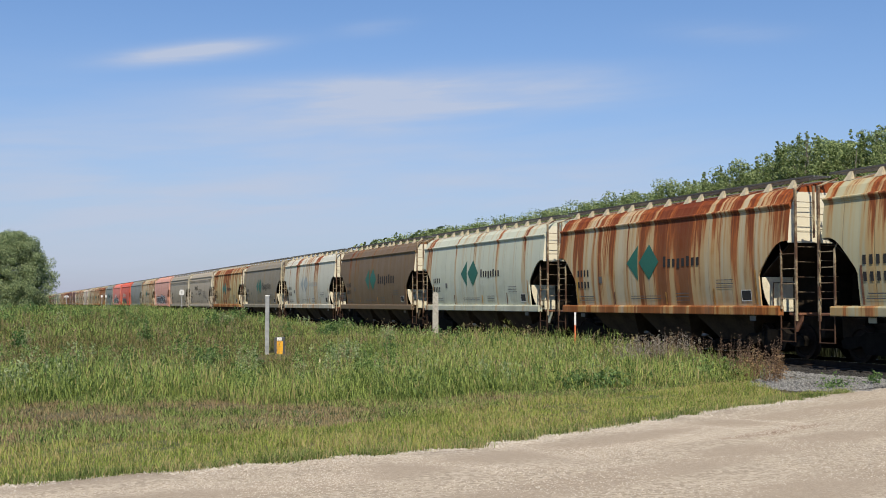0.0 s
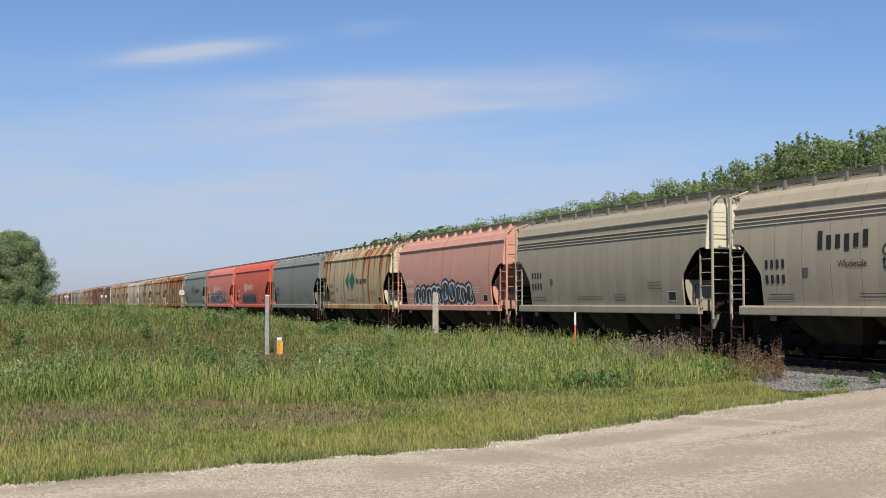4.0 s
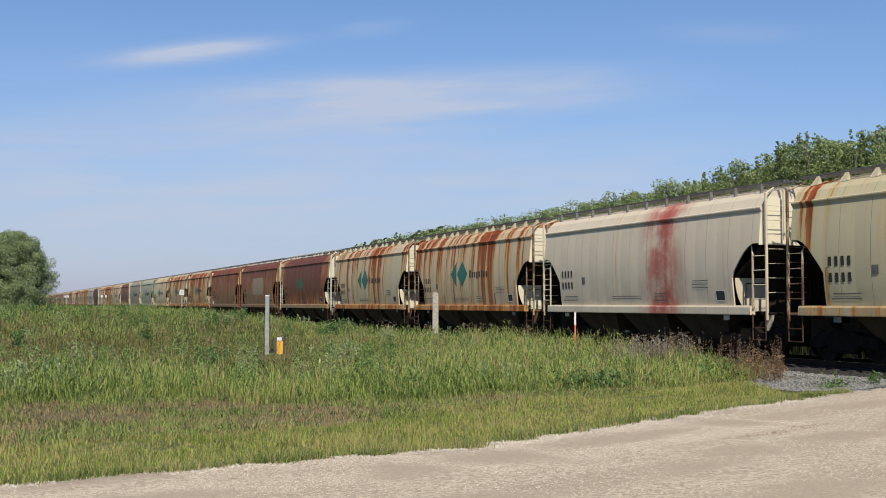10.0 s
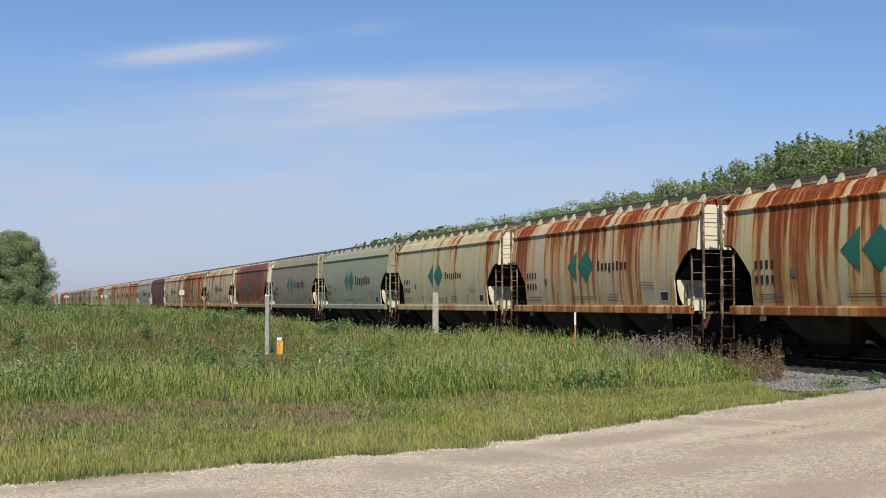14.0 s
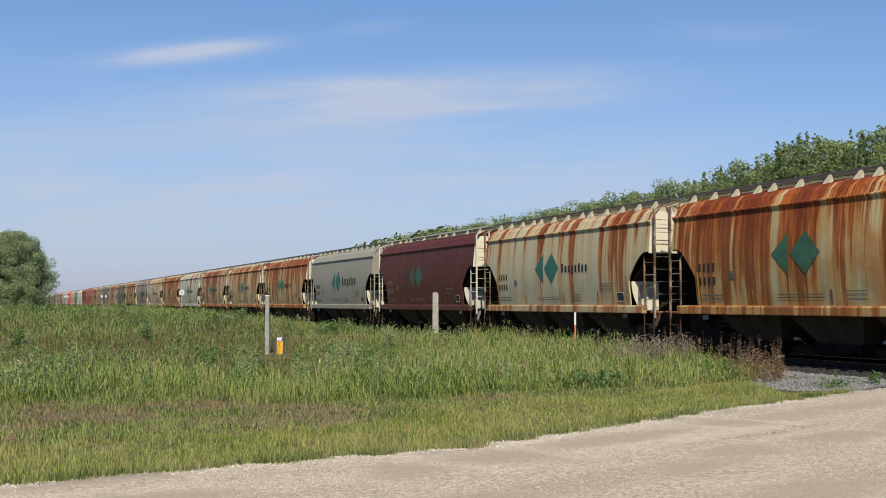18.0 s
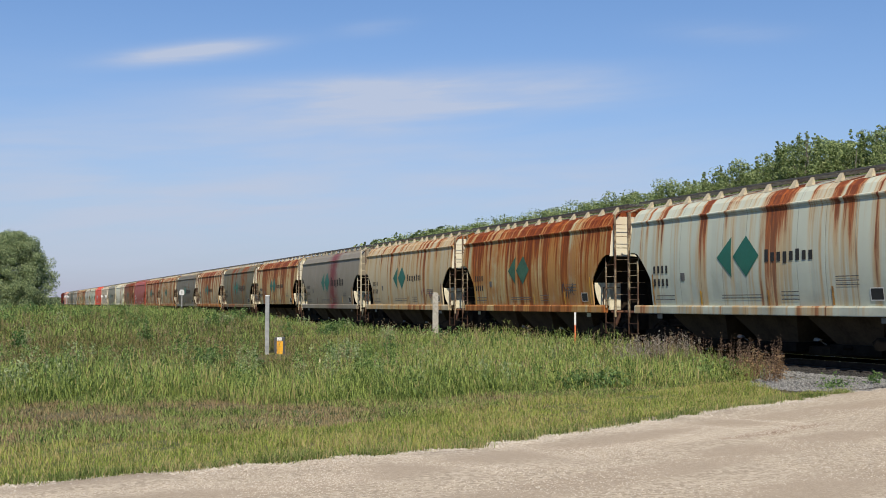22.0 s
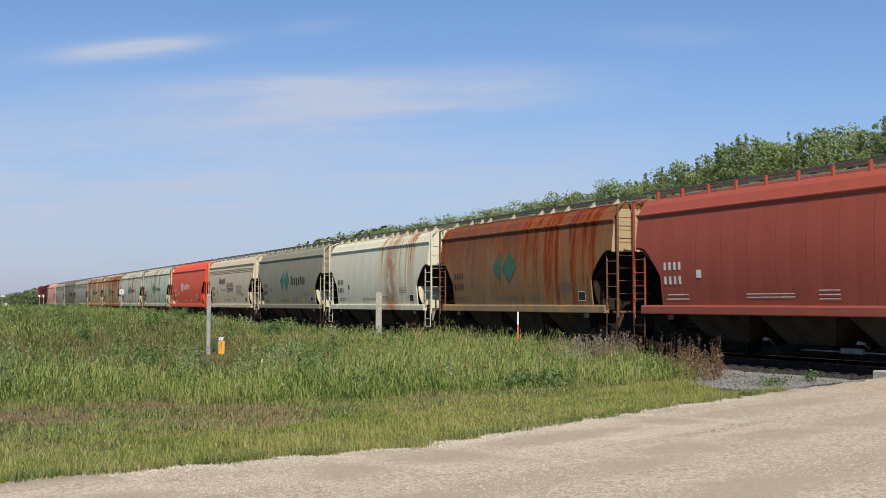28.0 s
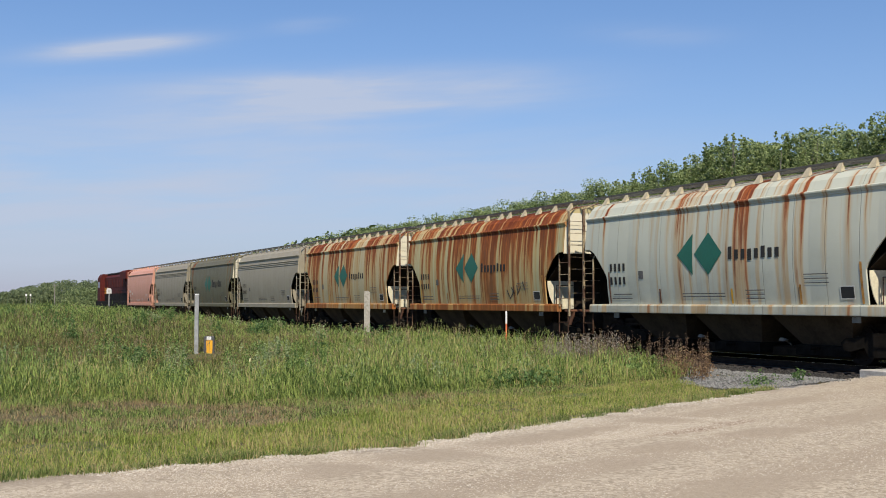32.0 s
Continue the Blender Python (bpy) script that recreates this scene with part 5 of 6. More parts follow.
# ---- plants ----
def leaf_material(name, tones, dry=None, patch=0.25, through=0.35):
    """Blades and leaves: their tone changes from one to the next and in drifts over the ground."""
    m = Mat(name, 0.6)
    m.bsdf.inputs["Specular IOR Level"].default_value = 0.25
    r = m.nt.nodes.new("ShaderNodeNewGeometry").outputs["Random Per Island"]
    where = m.place()
    drift = m.noise(where, patch, 4, 0.6)
    tuft = m.noise(where, 2.6, 3, 0.6)
    k = m.math("ADD", m.math("MULTIPLY", r, 0.40), m.math("ADD", m.math("MULTIPLY", drift, 0.35), m.math("MULTIPLY", tuft, 0.35)))
    color = m.mix(m.step(k, 0.38, 0.69), tones[0], tones[1])
    if dry is not None:
        amount, tint = dry
        color = m.mix(m.math("GREATER_THAN", m.math("ADD", m.math("MULTIPLY", m.math("FRACT", m.math("MULTIPLY", r, 17.3)), 0.6), m.math("MULTIPLY", drift, 0.8)), 1.0 - amount), color, tint)
    m.done(color)
    thin = m.nt.nodes.new("ShaderNodeBsdfTranslucent")
    m.put(color, thin.inputs["Color"])
    mix = m.nt.nodes.new("ShaderNodeMixShader")
    mix.inputs[0].default_value = through
    m.nt.links.new(m.bsdf.outputs[0], mix.inputs[1])
    m.nt.links.new(thin.outputs[0], mix.inputs[2])
    m.nt.links.new(mix.outputs[0], m.nt.nodes["Material Output"].inputs[0])
    return m.mat


def blades(name, x, y, z, height, width, material, label, seed, lean=0.35, kind="stuff", leaf=None):
    """Grass: bent, tapering blades of two joints, as one mesh."""
    rng = np.random.default_rng(seed)
    n = len(x)
    if leaf is not None:
        # leaves set along the stems instead of blades from the root
        size = np.minimum(rng.uniform(*leaf, n), height)
        up = np.where(rng.random(n) < 0.25, 0.0, rng.random(n) ** 0.8)
        z, height = z + (height - size) * up, size
    t, b = rng.uniform(0, 6.28, n), rng.uniform(0, 6.28, n)
    tip = height * np.abs(rng.normal(0, lean, n))
    dx, dy = np.cos(t) * width * 0.5, np.sin(t) * width * 0.5
    lx, ly = np.cos(b) * tip, np.sin(b) * tip
    v = np.empty((n, 5, 3))
    v[:, 0] = np.stack([x - dx, y - dy, z], 1)
    v[:, 1] = np.stack([x + dx, y + dy, z], 1)
    mx, my, mz = x + lx * 0.3, y + ly * 0.3, z + height * 0.6
    v[:, 2] = np.stack([mx - dx * 0.75, my - dy * 0.75, mz], 1)
    v[:, 3] = np.stack([mx + dx * 0.75, my + dy * 0.75, mz], 1)
    v[:, 4] = np.stack([x + lx, y + ly, z + height * np.sqrt(np.maximum(0.15, 1 - (tip / np.maximum(height, 1e-3)) ** 2 * 0.6))], 1)
    f = np.array([(0, 1, 3), (0, 3, 2), (2, 3, 4)])
    faces = (f[None] + (np.arange(n) * 5)[:, None, None]).reshape(-1, 3)
    return tagged(new(name, bulk_mesh(name, v.reshape(-1, 3), faces, material)), label, "grass", kind=kind)


MOWN = leaf_material("mown_grass_blade", ((0.110, 0.160, 0.032), (0.39, 0.445, 0.105)), (0.20, (0.46, 0.38, 0.17)), 0.5)
TALL = leaf_material("tall_grass_blade", ((0.030, 0.062, 0.014), (0.345, 0.43, 0.12)), (0.04, (0.34, 0.27, 0.13)), 0.16, 0.28)
LUSH = leaf_material("lush_grass_blade", ((0.038, 0.078, 0.016), (0.38, 0.46, 0.125)), (0.09, (0.44, 0.37, 0.17)), 0.22, 0.30)
EDGE_TUFT = leaf_material("lush_edge_tuft", ((0.075, 0.115, 0.028), (0.26, 0.32, 0.095)), (0.16, (0.42, 0.35, 0.17)), 0.5, 0.3)
# blade colour near black, standing for the shade beyond the train
SHADE = leaf_material("shade_dark_grass", ((0.010, 0.014, 0.006), (0.026, 0.032, 0.013)), None, 0.3, 0.0)
BANK = leaf_material("bank_grass_blade", ((0.032, 0.048, 0.014), (0.18, 0.185, 0.062)), (0.20, (0.19, 0.13, 0.065)), 0.3, 0.22)
DRY = leaf_material("dry_cut_grass_blade", ((0.045, 0.042, 0.018), (0.45, 0.39, 0.19)), (0.42, (0.37, 0.275, 0.155)), 0.8)
SEED = leaf_material("ripe_seed_head", ((0.21, 0.155, 0.085), (0.34, 0.27, 0.16)), None, 0.5, 0.2)
DOCK = leaf_material("rusty_dock_stalk", ((0.075, 0.045, 0.03), (0.22, 0.15, 0.10)), None, 0.5, 0.2)
DOCK_LEAF = leaf_material("withered_dock_leaf", ((0.13, 0.075, 0.04), (0.30, 0.20, 0.11)), None, 0.5, 0.25)
DEAD = leaf_material("grey_dead_stem", ((0.19, 0.16, 0.125), (0.34, 0.30, 0.25)), None, 0.5, 0.2)
WEED = leaf_material("broad_weed_leaf", ((0.058, 0.12, 0.028), (0.31, 0.42, 0.14)), None, 0.5)
DARK_WEED = leaf_material("dark_thistle_leaf", ((0.045, 0.105, 0.028), (0.19, 0.29, 0.10)), None, 0.5)
SILVER = leaf_material("silvery_weed_leaf", ((0.18, 0.25, 0.10), (0.42, 0.48, 0.26)), None, 0.5)


def tall_from(x):
    """How far out the tall grass begins."""
    return 21.6 + 0.22 * (x + 8) + 0.5 * np.sin(x * 0.9) + 0.3 * np.sin(x * 2.3)


def random_ground(rng, n, x0, x1, y0, y1):
    """Points within the view's fan, even over the ground."""
    y = np.sqrt(rng.uniform(y0 * y0, y1 * y1, n))
    x = y * rng.uniform(x0, x1, n)
    # drawn together into tufts
    k = rng.integers(0, max(1, n // 14), n)
    loose = (0.035 + 0.0016 * y[k]) * rng.normal(0, 1, (2, n))
    pick = rng.random(n) < 0.72
    return np.where(pick, x[k] + loose[0], x), np.where(pick, y[k] + loose[1], y)


def sow():
    rng = np.random.default_rng(11)
    # mown strip along the road
    x, y = random_ground(rng, 430000, -0.50, 0.36, 8.5, 30)
    e, a = road_e(x, y)
    off = TRACK_D - (x * OUT[0] + y * OUT[1])
    fringe = 0.10 + 0.25 * (wobble(x, y, 2.1) > 0.2)
    edge = 4.1 + 0.5 * wobble(x, y, 0.7) - 3.2 * ss((x / y - 0.25) / 0.05)
    keep = (e > -fringe * rng.random(len(x)) - 0.08) & (e < edge) & (off > 2.9) & (y < tall_from(x) + 8) & (x / y < 0.352 - 0.02 * rng.random(len(x)))
    x, y, e = x[keep], y[keep], e[keep]
    h = rng.uniform(0.03, 0.10, len(x)) * (0.5 + 0.75 * ss(e / 0.9)) * (1 + 0.45 * wobble(x, y, 1.3) + 0.3 * wobble(x, y, 4.7))
    blades("mown_grass", x, y, ground_z(x, y) - 0.01, np.maximum(h, 0.025), rng.uniform(0.005, 0.011, len(x)), MOWN, "short mown yellow-green grass along the road edge", 1, 0.75)
    # taller dark tufts that hang over the gravel
    n = 150
    a0 = np.sort(np.where(rng.random(n) < 0.6, rng.uniform(-7, -0.5, n), rng.uniform(-1, 11, n)))
    k = np.repeat(np.arange(n), 130)
    a = a0[k] + rng.normal(0, 1, len(k)) * rng.uniform(0.05, 0.16, n)[k]
    e = -0.04 + np.abs(rng.normal(0, 0.10, n))[k] + rng.normal(0, 0.06, len(k)) + bow(a)
    x, y = 0.1 + 0.704 * a - 0.710 * e, 12.7 + 0.710 * a + 0.704 * e
    h = rng.uniform(0.05, 0.15, len(k)) * rng.uniform(0.6, 1.25, n)[k]
    blades("edge_tufts", x, y, ground_z(x, y) - 0.01, h, rng.uniform(0.005, 0.010, len(k)), EDGE_TUFT, "darker green grass tufts at the road edge", 5, 0.7)
    # cut, drying strip in the ditch: thatch with green regrowth
    for name, n, mat, label, lo, hi, bare in (("drying_grass", 150000, DRY, "brown drying cut grass in the ditch", 0.03, 0.13, -0.95),
                                              ("ditch_grass", 190000, TALL, "low green regrowth in the ditch", 0.05, 0.20, 0.28)):
        x, y = random_ground(rng, n, -0.50, 0.30, 11, 28)
        e, a = road_e(x, y)
        keep = (e > 3.6) & (y < tall_from(x) + 0.6) & (wobble(x, y, 1.4) + 0.6 * wobble(x, y, 3.9) + rng.normal(0, 0.35, len(x)) > bare)
        x, y = x[keep], y[keep]
        blades(name, x, y, ground_z(x, y) - 0.01, rng.uniform(lo, hi, len(x)), rng.uniform(0.006, 0.013, len(x)), mat, label, 2, 1.1)
    # tall stand: deep towards the crossing, a belt farther left with lower, drier grass behind it
    x, y = random_ground(rng, 520000, -0.50, 0.30, 20, 44)
    e, a = road_e(x, y)
    off = TRACK_D - (x * OUT[0] + y * OUT[1])
    keep = (y > tall_from(x)) & (e > 4.0 - 2.6 * ss((a - 6) / 6) + 0.5 * rng.random(len(x))) & (off > 2.5 + 0.5 * rng.random(len(x)))
    keep &= x / y < 0.279 + 0.012 * wobble(x, y, 3.0) - 0.03 * rng.random(len(x)) ** 2
    keep &= wobble(x, y, 2.2) + 0.7 * wobble(x + 3, y, 5.3) + rng.normal(0, 0.3, len(x)) > -0.75
    x, y, off = x[keep], y[keep], off[keep]
    deep = y - tall_from(x)
    front = ss((deep + 0.05) / 0.3)
    back = ss((deep - 3.6 - 0.8 * wobble(x, y, 0.8)) / 1.6) * ss((1.5 - x) / 4)
    h = rng.uniform(0.32, 0.82, len(x)) * (0.62 + 0.38 * front) * (1 + 0.30 * wobble(x, y, 0.9) + 0.34 * wobble(x, y, 3.1)) * (0.8 + 0.2 * ss((off - 2.5) / 2.5)) * (1 - 0.62 * back) * (1 - 0.42 * ss((x / y - 0.165) / 0.08))
    h = np.where((np.abs(x + 5.3) < 0.75) & (y > 32.5) & (y < 36.8), h * 0.35, h)
    w = rng.uniform(0.006, 0.015, len(x))
    dry = rng.random(len(x)) < back * 0.7 * ss((-0.04 - x / y) / 0.12)
    blades("tall_grass", x[~dry], y[~dry], ground_z(x, y)[~dry] - 0.02, h[~dry], w[~dry], LUSH, "dense tall green grass beside the railway", 3, 0.75, leaf=(0.10, 0.26))
    blades("dry_tall_grass", x[dry], y[dry], ground_z(x, y)[dry] - 0.02, h[dry], w[dry], BANK, "drier brownish grass behind the tall stand", 4, 0.9, leaf=(0.10, 0.24))
    # the bank and beyond, coarser with distance
    for k, (n, y0, y1, w0, w1) in enumerate(((330000, 40, 75, 0.010, 0.022), (120000, 72, 130, 0.025, 0.055), (45000, 125, 420, 0.12, 0.3))):
        x, y = random_ground(rng, n, -0.52, 0.2, y0, y1)
        off = TRACK_D - (x * OUT[0] + y * OUT[1])
        keep = off > 2.7 + rng.random(len(x))
        x, y, off = x[keep], y[keep], off[keep]
        h = rng.uniform(0.24, 0.60, len(x)) * (1 + 0.38 * wobble(x, y, 0.5) + 0.32 * wobble(x, y, 1.7)) * (0.75 + 0.25 * ss((off - 2.5) / 3))
        green = rng.random(len(x)) < 0.66 + 0.3 * ss((y - 46) / 10) + 0.25 * ss((x / y + 0.2) / 0.1) + 0.35 * wobble(x, y, 0.55)
        for tag, pick, mat in (("bank_grass", ~green, BANK), ("green_bank_grass", green, TALL)):
            blades(tag, x[pick], y[pick], ground_z(x, y)[pick] - 0.03, h[pick], rng.uniform(w0, w1, len(x))[pick], mat, "wild grass on the low bank by the track", 20 + k, 1.0, leaf=(0.12, 0.26))


def sow_far_side():
    # added grass: it keeps lit ground out of the view under the cars
    rng = np.random.default_rng(91)
    n = 42000
    q, d = rng.uniform(-4, 75, n), 3.0 + 2.8 * rng.random(n) ** 0.8
    p = OUT[None] * (TRACK_D + d)[:, None] + AWAY[None] * q[:, None]
    x, y = p[:, 0], p[:, 1]
    ok = (road_e(x, y)[0] > 0.5) | (q > 16)
    x, y = x[ok], y[ok]
    blades("far_side_filler_grass", x, y, ground_z(x, y) - 0.03, rng.uniform(0.6, 1.4, len(x)), rng.uniform(0.02, 0.05, len(x)), SHADE, "added near-black grass that darkens the view under the train", 92, 0.5)


sow()
sow_far_side()


def leaves(rng, centres, radii, count, size, squash=0.8):
    """Small folded leaves about a set of clump centres: arrays of vertices and triangles."""
    k = rng.integers(0, len(centres), count)
    d = rng.normal(0, 1, (count, 3))
    d /= np.linalg.norm(d, axis=1)[:, None]
    r = rng.uniform(0.35, 1.0, count) ** 0.5
    c = centres[k] + d * (radii[k] * r)[:, None] * np.array([1, 1, squash])
    nrm = d + rng.normal(0, 0.6, (count, 3)) + np.array([0, 0, 0.3])
    nrm /= np.linalg.norm(nrm, axis=1)[:, None]
    a = np.cross(nrm, rng.normal(0, 1, (count, 3)))
    a /= np.linalg.norm(a, axis=1)[:, None]
    b = np.cross(nrm, a)
    s = rng.uniform(*size, count)[:, None]
    v = np.stack([c - a * s, c + b * s * 0.62, c + a * s, c - b * s * 0.62], 1).reshape(-1, 3)
    f = np.array([(0, 1, 2), (0, 2, 3)])
    return v, (f[None] + (np.arange(count) * 4)[:, None, None]).reshape(-1, 3)


def stalks(name, x, y, material, head, label, seed, height=(0.5, 0.9), head_len=0.22, head_n=26, head_w=0.02):
    """Thin upright stems with a ragged seed head, as one mesh."""
    rng = np.random.default_rng(seed)
    vs, fs = [], []
    zs = ground_z(x, y)
    for px, py, pz in zip(x, y, zs):
        h = rng.uniform(*height)
        lx, ly = rng.normal(0, 0.10, 2) * h
        w = 0.006
        k = len(vs)
        t = rng.uniform(0, 3.14)
        dx, dy = math.cos(t) * w, math.sin(t) * w
        vs += [(px - dx, py - dy, pz), (px + dx, py + dy, pz), (px + lx, py + ly, pz + h)]
        fs.append((k, k + 1, k + 2))
        for _ in range(head_n):
            s = 1 - rng.uniform(0, head_len)
            c = np.array([px + lx * s, py + ly * s, pz + h * s]) + rng.normal(0, head_w, 3)
            d, u = rng.normal(0, head_w * 0.9, 3), rng.normal(0, head_w * 0.9, 3)
            k = len(vs)
            vs += [tuple(c - d), tuple(c + d), tuple(c + u + (0, 0, head_w))]
            fs.append((k, k + 1, k + 2))
    return tagged(new(name, bulk_mesh(name, vs, fs, material)), label, "weeds", kind="stuff")


def herb(name, rng, x, y, per, reach, height, size, material, label):
    """Leafy weeds: each a loose spire of small leaves, joined."""
    n = len(x)
    z = ground_z(x, y)
    hh = rng.uniform(*height, n)
    k = np.repeat(np.arange(n), per)
    f = rng.uniform(0.15, 1.0, len(k))
    c = np.stack([x[k], y[k], z[k] + hh[k] * f], 1) + rng.normal(0, 1, (len(k), 3)) * np.array([reach, reach, 0.04]) * (1.15 - f)[:, None]
    v, t = leaves(rng, c, np.full(len(c), 0.03), len(c) * 2, size)
    return tagged(new(name, bulk_mesh(name, v, t, material)), label, "weeds", kind="stuff")


def weeds():
    rng = np.random.default_rng(31)
    # pale seed heads standing over the tall grass
    x, y = random_ground(rng, 3200, -0.45, 0.27, 25, 46)
    off = TRACK_D - (x * OUT[0] + y * OUT[1])
    keep = (y > tall_from(x) + 1) & (off > 2.8) & (road_e(x, y)[0] > 3)
    stalks("seed_heads", x[keep][:1100], y[keep][:1100], SEED, SEED, "pale ripe grass seed heads over the grass", 32, (0.5, 0.9), 0.25, 9, 0.014)
    # rusty dock at the end of the grass, beside the ballast
    q, d = rng.uniform(19.5, 33, 520), rng.uniform(-5.6, -2.8, 520)
    p = OUT[None] * (TRACK_D + d)[:, None] + AWAY[None] * q[:, None]
    ok = (p[:, 0] / p[:, 1] < 0.293) & (rng.random(520) < 1.1 - (q - 20) / 12)
    stalks("dock_weeds", p[ok, 0], p[ok, 1], DOCK, DOCK, "rust-brown dock stalks beside the ballast", 33, (0.35, 0.98), 0.6, 34, 0.011)
    q, d = rng.uniform(19.6, 22.6, 150), rng.uniform(-5.4, -3.0, 150)
    p = OUT[None] * (TRACK_D + d)[:, None] + AWAY[None] * q[:, None]
    ok = (p[:, 0] / p[:, 1] < 0.292) & (p[:, 0] / p[:, 1] > 0.245)
    herb("withered_dock", rng, p[ok, 0], p[ok, 1], 22, 0.12, (0.15, 0.62), (0.012, 0.03), DOCK_LEAF, "withered brown dock leaves beside the ballast")
    q, d = rng.normal(26.6, 0.5, 170), rng.uniform(-5.0, -3.3, 170)
    p = OUT[None] * (TRACK_D + d)[:, None] + AWAY[None] * q[:, None]
    stalks("dead_stems", p[:, 0], p[:, 1], DEAD, DEAD, "grey-purple dead weed stems", 34, (0.45, 0.95), 0.75, 30, 0.016)
    # leafy weeds through the stand and in the ditch
    def stand(n, x0, x1, y0, y1, late, reach):
        x, y = random_ground(rng, n, x0, x1, y0, y1)
        off = TRACK_D - (x * OUT[0] + y * OUT[1])
        ok = (off > 3) & (x / y < 0.265) & ~((x / y > -0.158) & (x / y < -0.128) & (y < 37)) & (y > tall_from(x) + late) & (y < tall_from(x) + reach) & (road_e(x, y)[0] > 2.5)
        return x[ok], y[ok]
    x, y = stand(9500, -0.46, 0.27, 21.5, 46, 0.3, 14.0)
    tuft = wobble(x, y, 1.1) + 0.5 * wobble(x, y, 2.9) + rng.normal(0, 0.3, len(x)) > -0.1
    herb("leafy_weeds", rng, x[tuft], y[tuft], 13, 0.09, (0.25, 0.60), (0.014, 0.034), WEED, "leafy weeds through the tall grass")
    x, y = 3.3 + rng.normal(0, 0.5, 60), 24.9 + rng.normal(0, 0.35, 60)
    herb("thistle_patch", rng, x, y, 16, 0.10, (0.25, 0.5), (0.022, 0.045), DARK_WEED, "patch of dark green broad-leaved weeds in the grass")
    x, y = stand(1100, -0.46, 0.15, 22, 46, 0.5, 12)
    herb("silvery_weeds", rng, x, y, 12, 0.08, (0.4, 0.72), (0.014, 0.03), SILVER, "silvery grey-green weeds in the grass")
    x, y = random_ground(rng, 5200, -0.5, 0.2, 46, 95)
    ok = (wobble(x, y, 0.45) + rng.normal(0, 0.4, len(x)) > -0.2) & (TRACK_D - (x * OUT[0] + y * OUT[1]) > 3.2)
    herb("bank_weeds", rng, x[ok], y[ok], 12, 0.14, (0.3, 0.62), (0.022, 0.048), WEED, "leafy weeds over the low bank")
    # bushy clumps that stand out of the grass, dark below and grey-green at the tips
    for name, n, mat, label in (("dark_weed_clumps", 75, DARK_WEED, "bushy dark green weed clumps in the grass"), ("grey_weed_clumps", 45, SILVER, "bushy grey-green weed clumps in the grass")):
        x, y = random_ground(rng, 900, -0.46, 0.16, 22, 70)
        ok = (y > tall_from(x) + 0.2) & (TRACK_D - (x * OUT[0] + y * OUT[1]) > 3.5) & ~((x / y > -0.165) & (x / y < -0.12) & (y < 37))
        x, y = x[ok][:n], y[ok][:n]
        k = np.repeat(np.arange(len(x)), 9)
        wide = rng.uniform(0.10, 0.30, len(x))[k]
        herb(name, rng, x[k] + rng.normal(0, 1, len(k)) * wide, y[k] + rng.normal(0, 1, len(k)) * wide, 22, 0.11, (0.25, 0.78), (0.018, 0.042), mat, label)
    # a few low tufts at the road's end
    q, d = rng.uniform(9, 17, 40), rng.uniform(-6.5, -5.0, 40)
    p = OUT[None] * (TRACK_D + d)[:, None] + AWAY[None] * q[:, None]
    ok = road_e(p[:, 0], p[:, 1])[0] > 0.1
    cx = np.concatenate([7.4 + rng.normal(0, 0.16, 12), 8.5 + rng.normal(0, 0.1, 9)])
    cy = np.concatenate([22.0 + rng.normal(0, 0.2, 12), 22.8 + rng.normal(0, 0.15, 9)])
    herb("gravel_weeds", rng, cx, cy, 20, 0.11, (0.10, 0.36), (0.012, 0.028), DARK_WEED, "small green weeds growing through the ballast")
    herb("low_weeds", rng, p[ok, 0], p[ok, 1], 14, 0.09, (0.1, 0.3), (0.015, 0.035), WEED, "low green weeds at the edge of the gravel")


weeds()


ASPEN = leaf_material("poplar_leaf", ((0.11, 0.165, 0.058), (0.38, 0.45, 0.20)), None, 0.35, 0.45)
MID_LEAF = leaf_material("distant_poplar_leaf", ((0.10, 0.145, 0.058), (0.30, 0.36, 0.165)), None, 0.1, 0.4)
FAR_LEAF = leaf_material("far_wood_leaf", ((0.085, 0.12, 0.058), (0.24, 0.29, 0.15)), None, 0.05, 0.3)
WILLOW = leaf_material("willow_leaf", ((0.15, 0.21, 0.10), (0.42, 0.49, 0.27)), None, 0.4, 0.5)
BARK = plain("grey_poplar_bark", (0.16, 0.145, 0.125), 0.9)


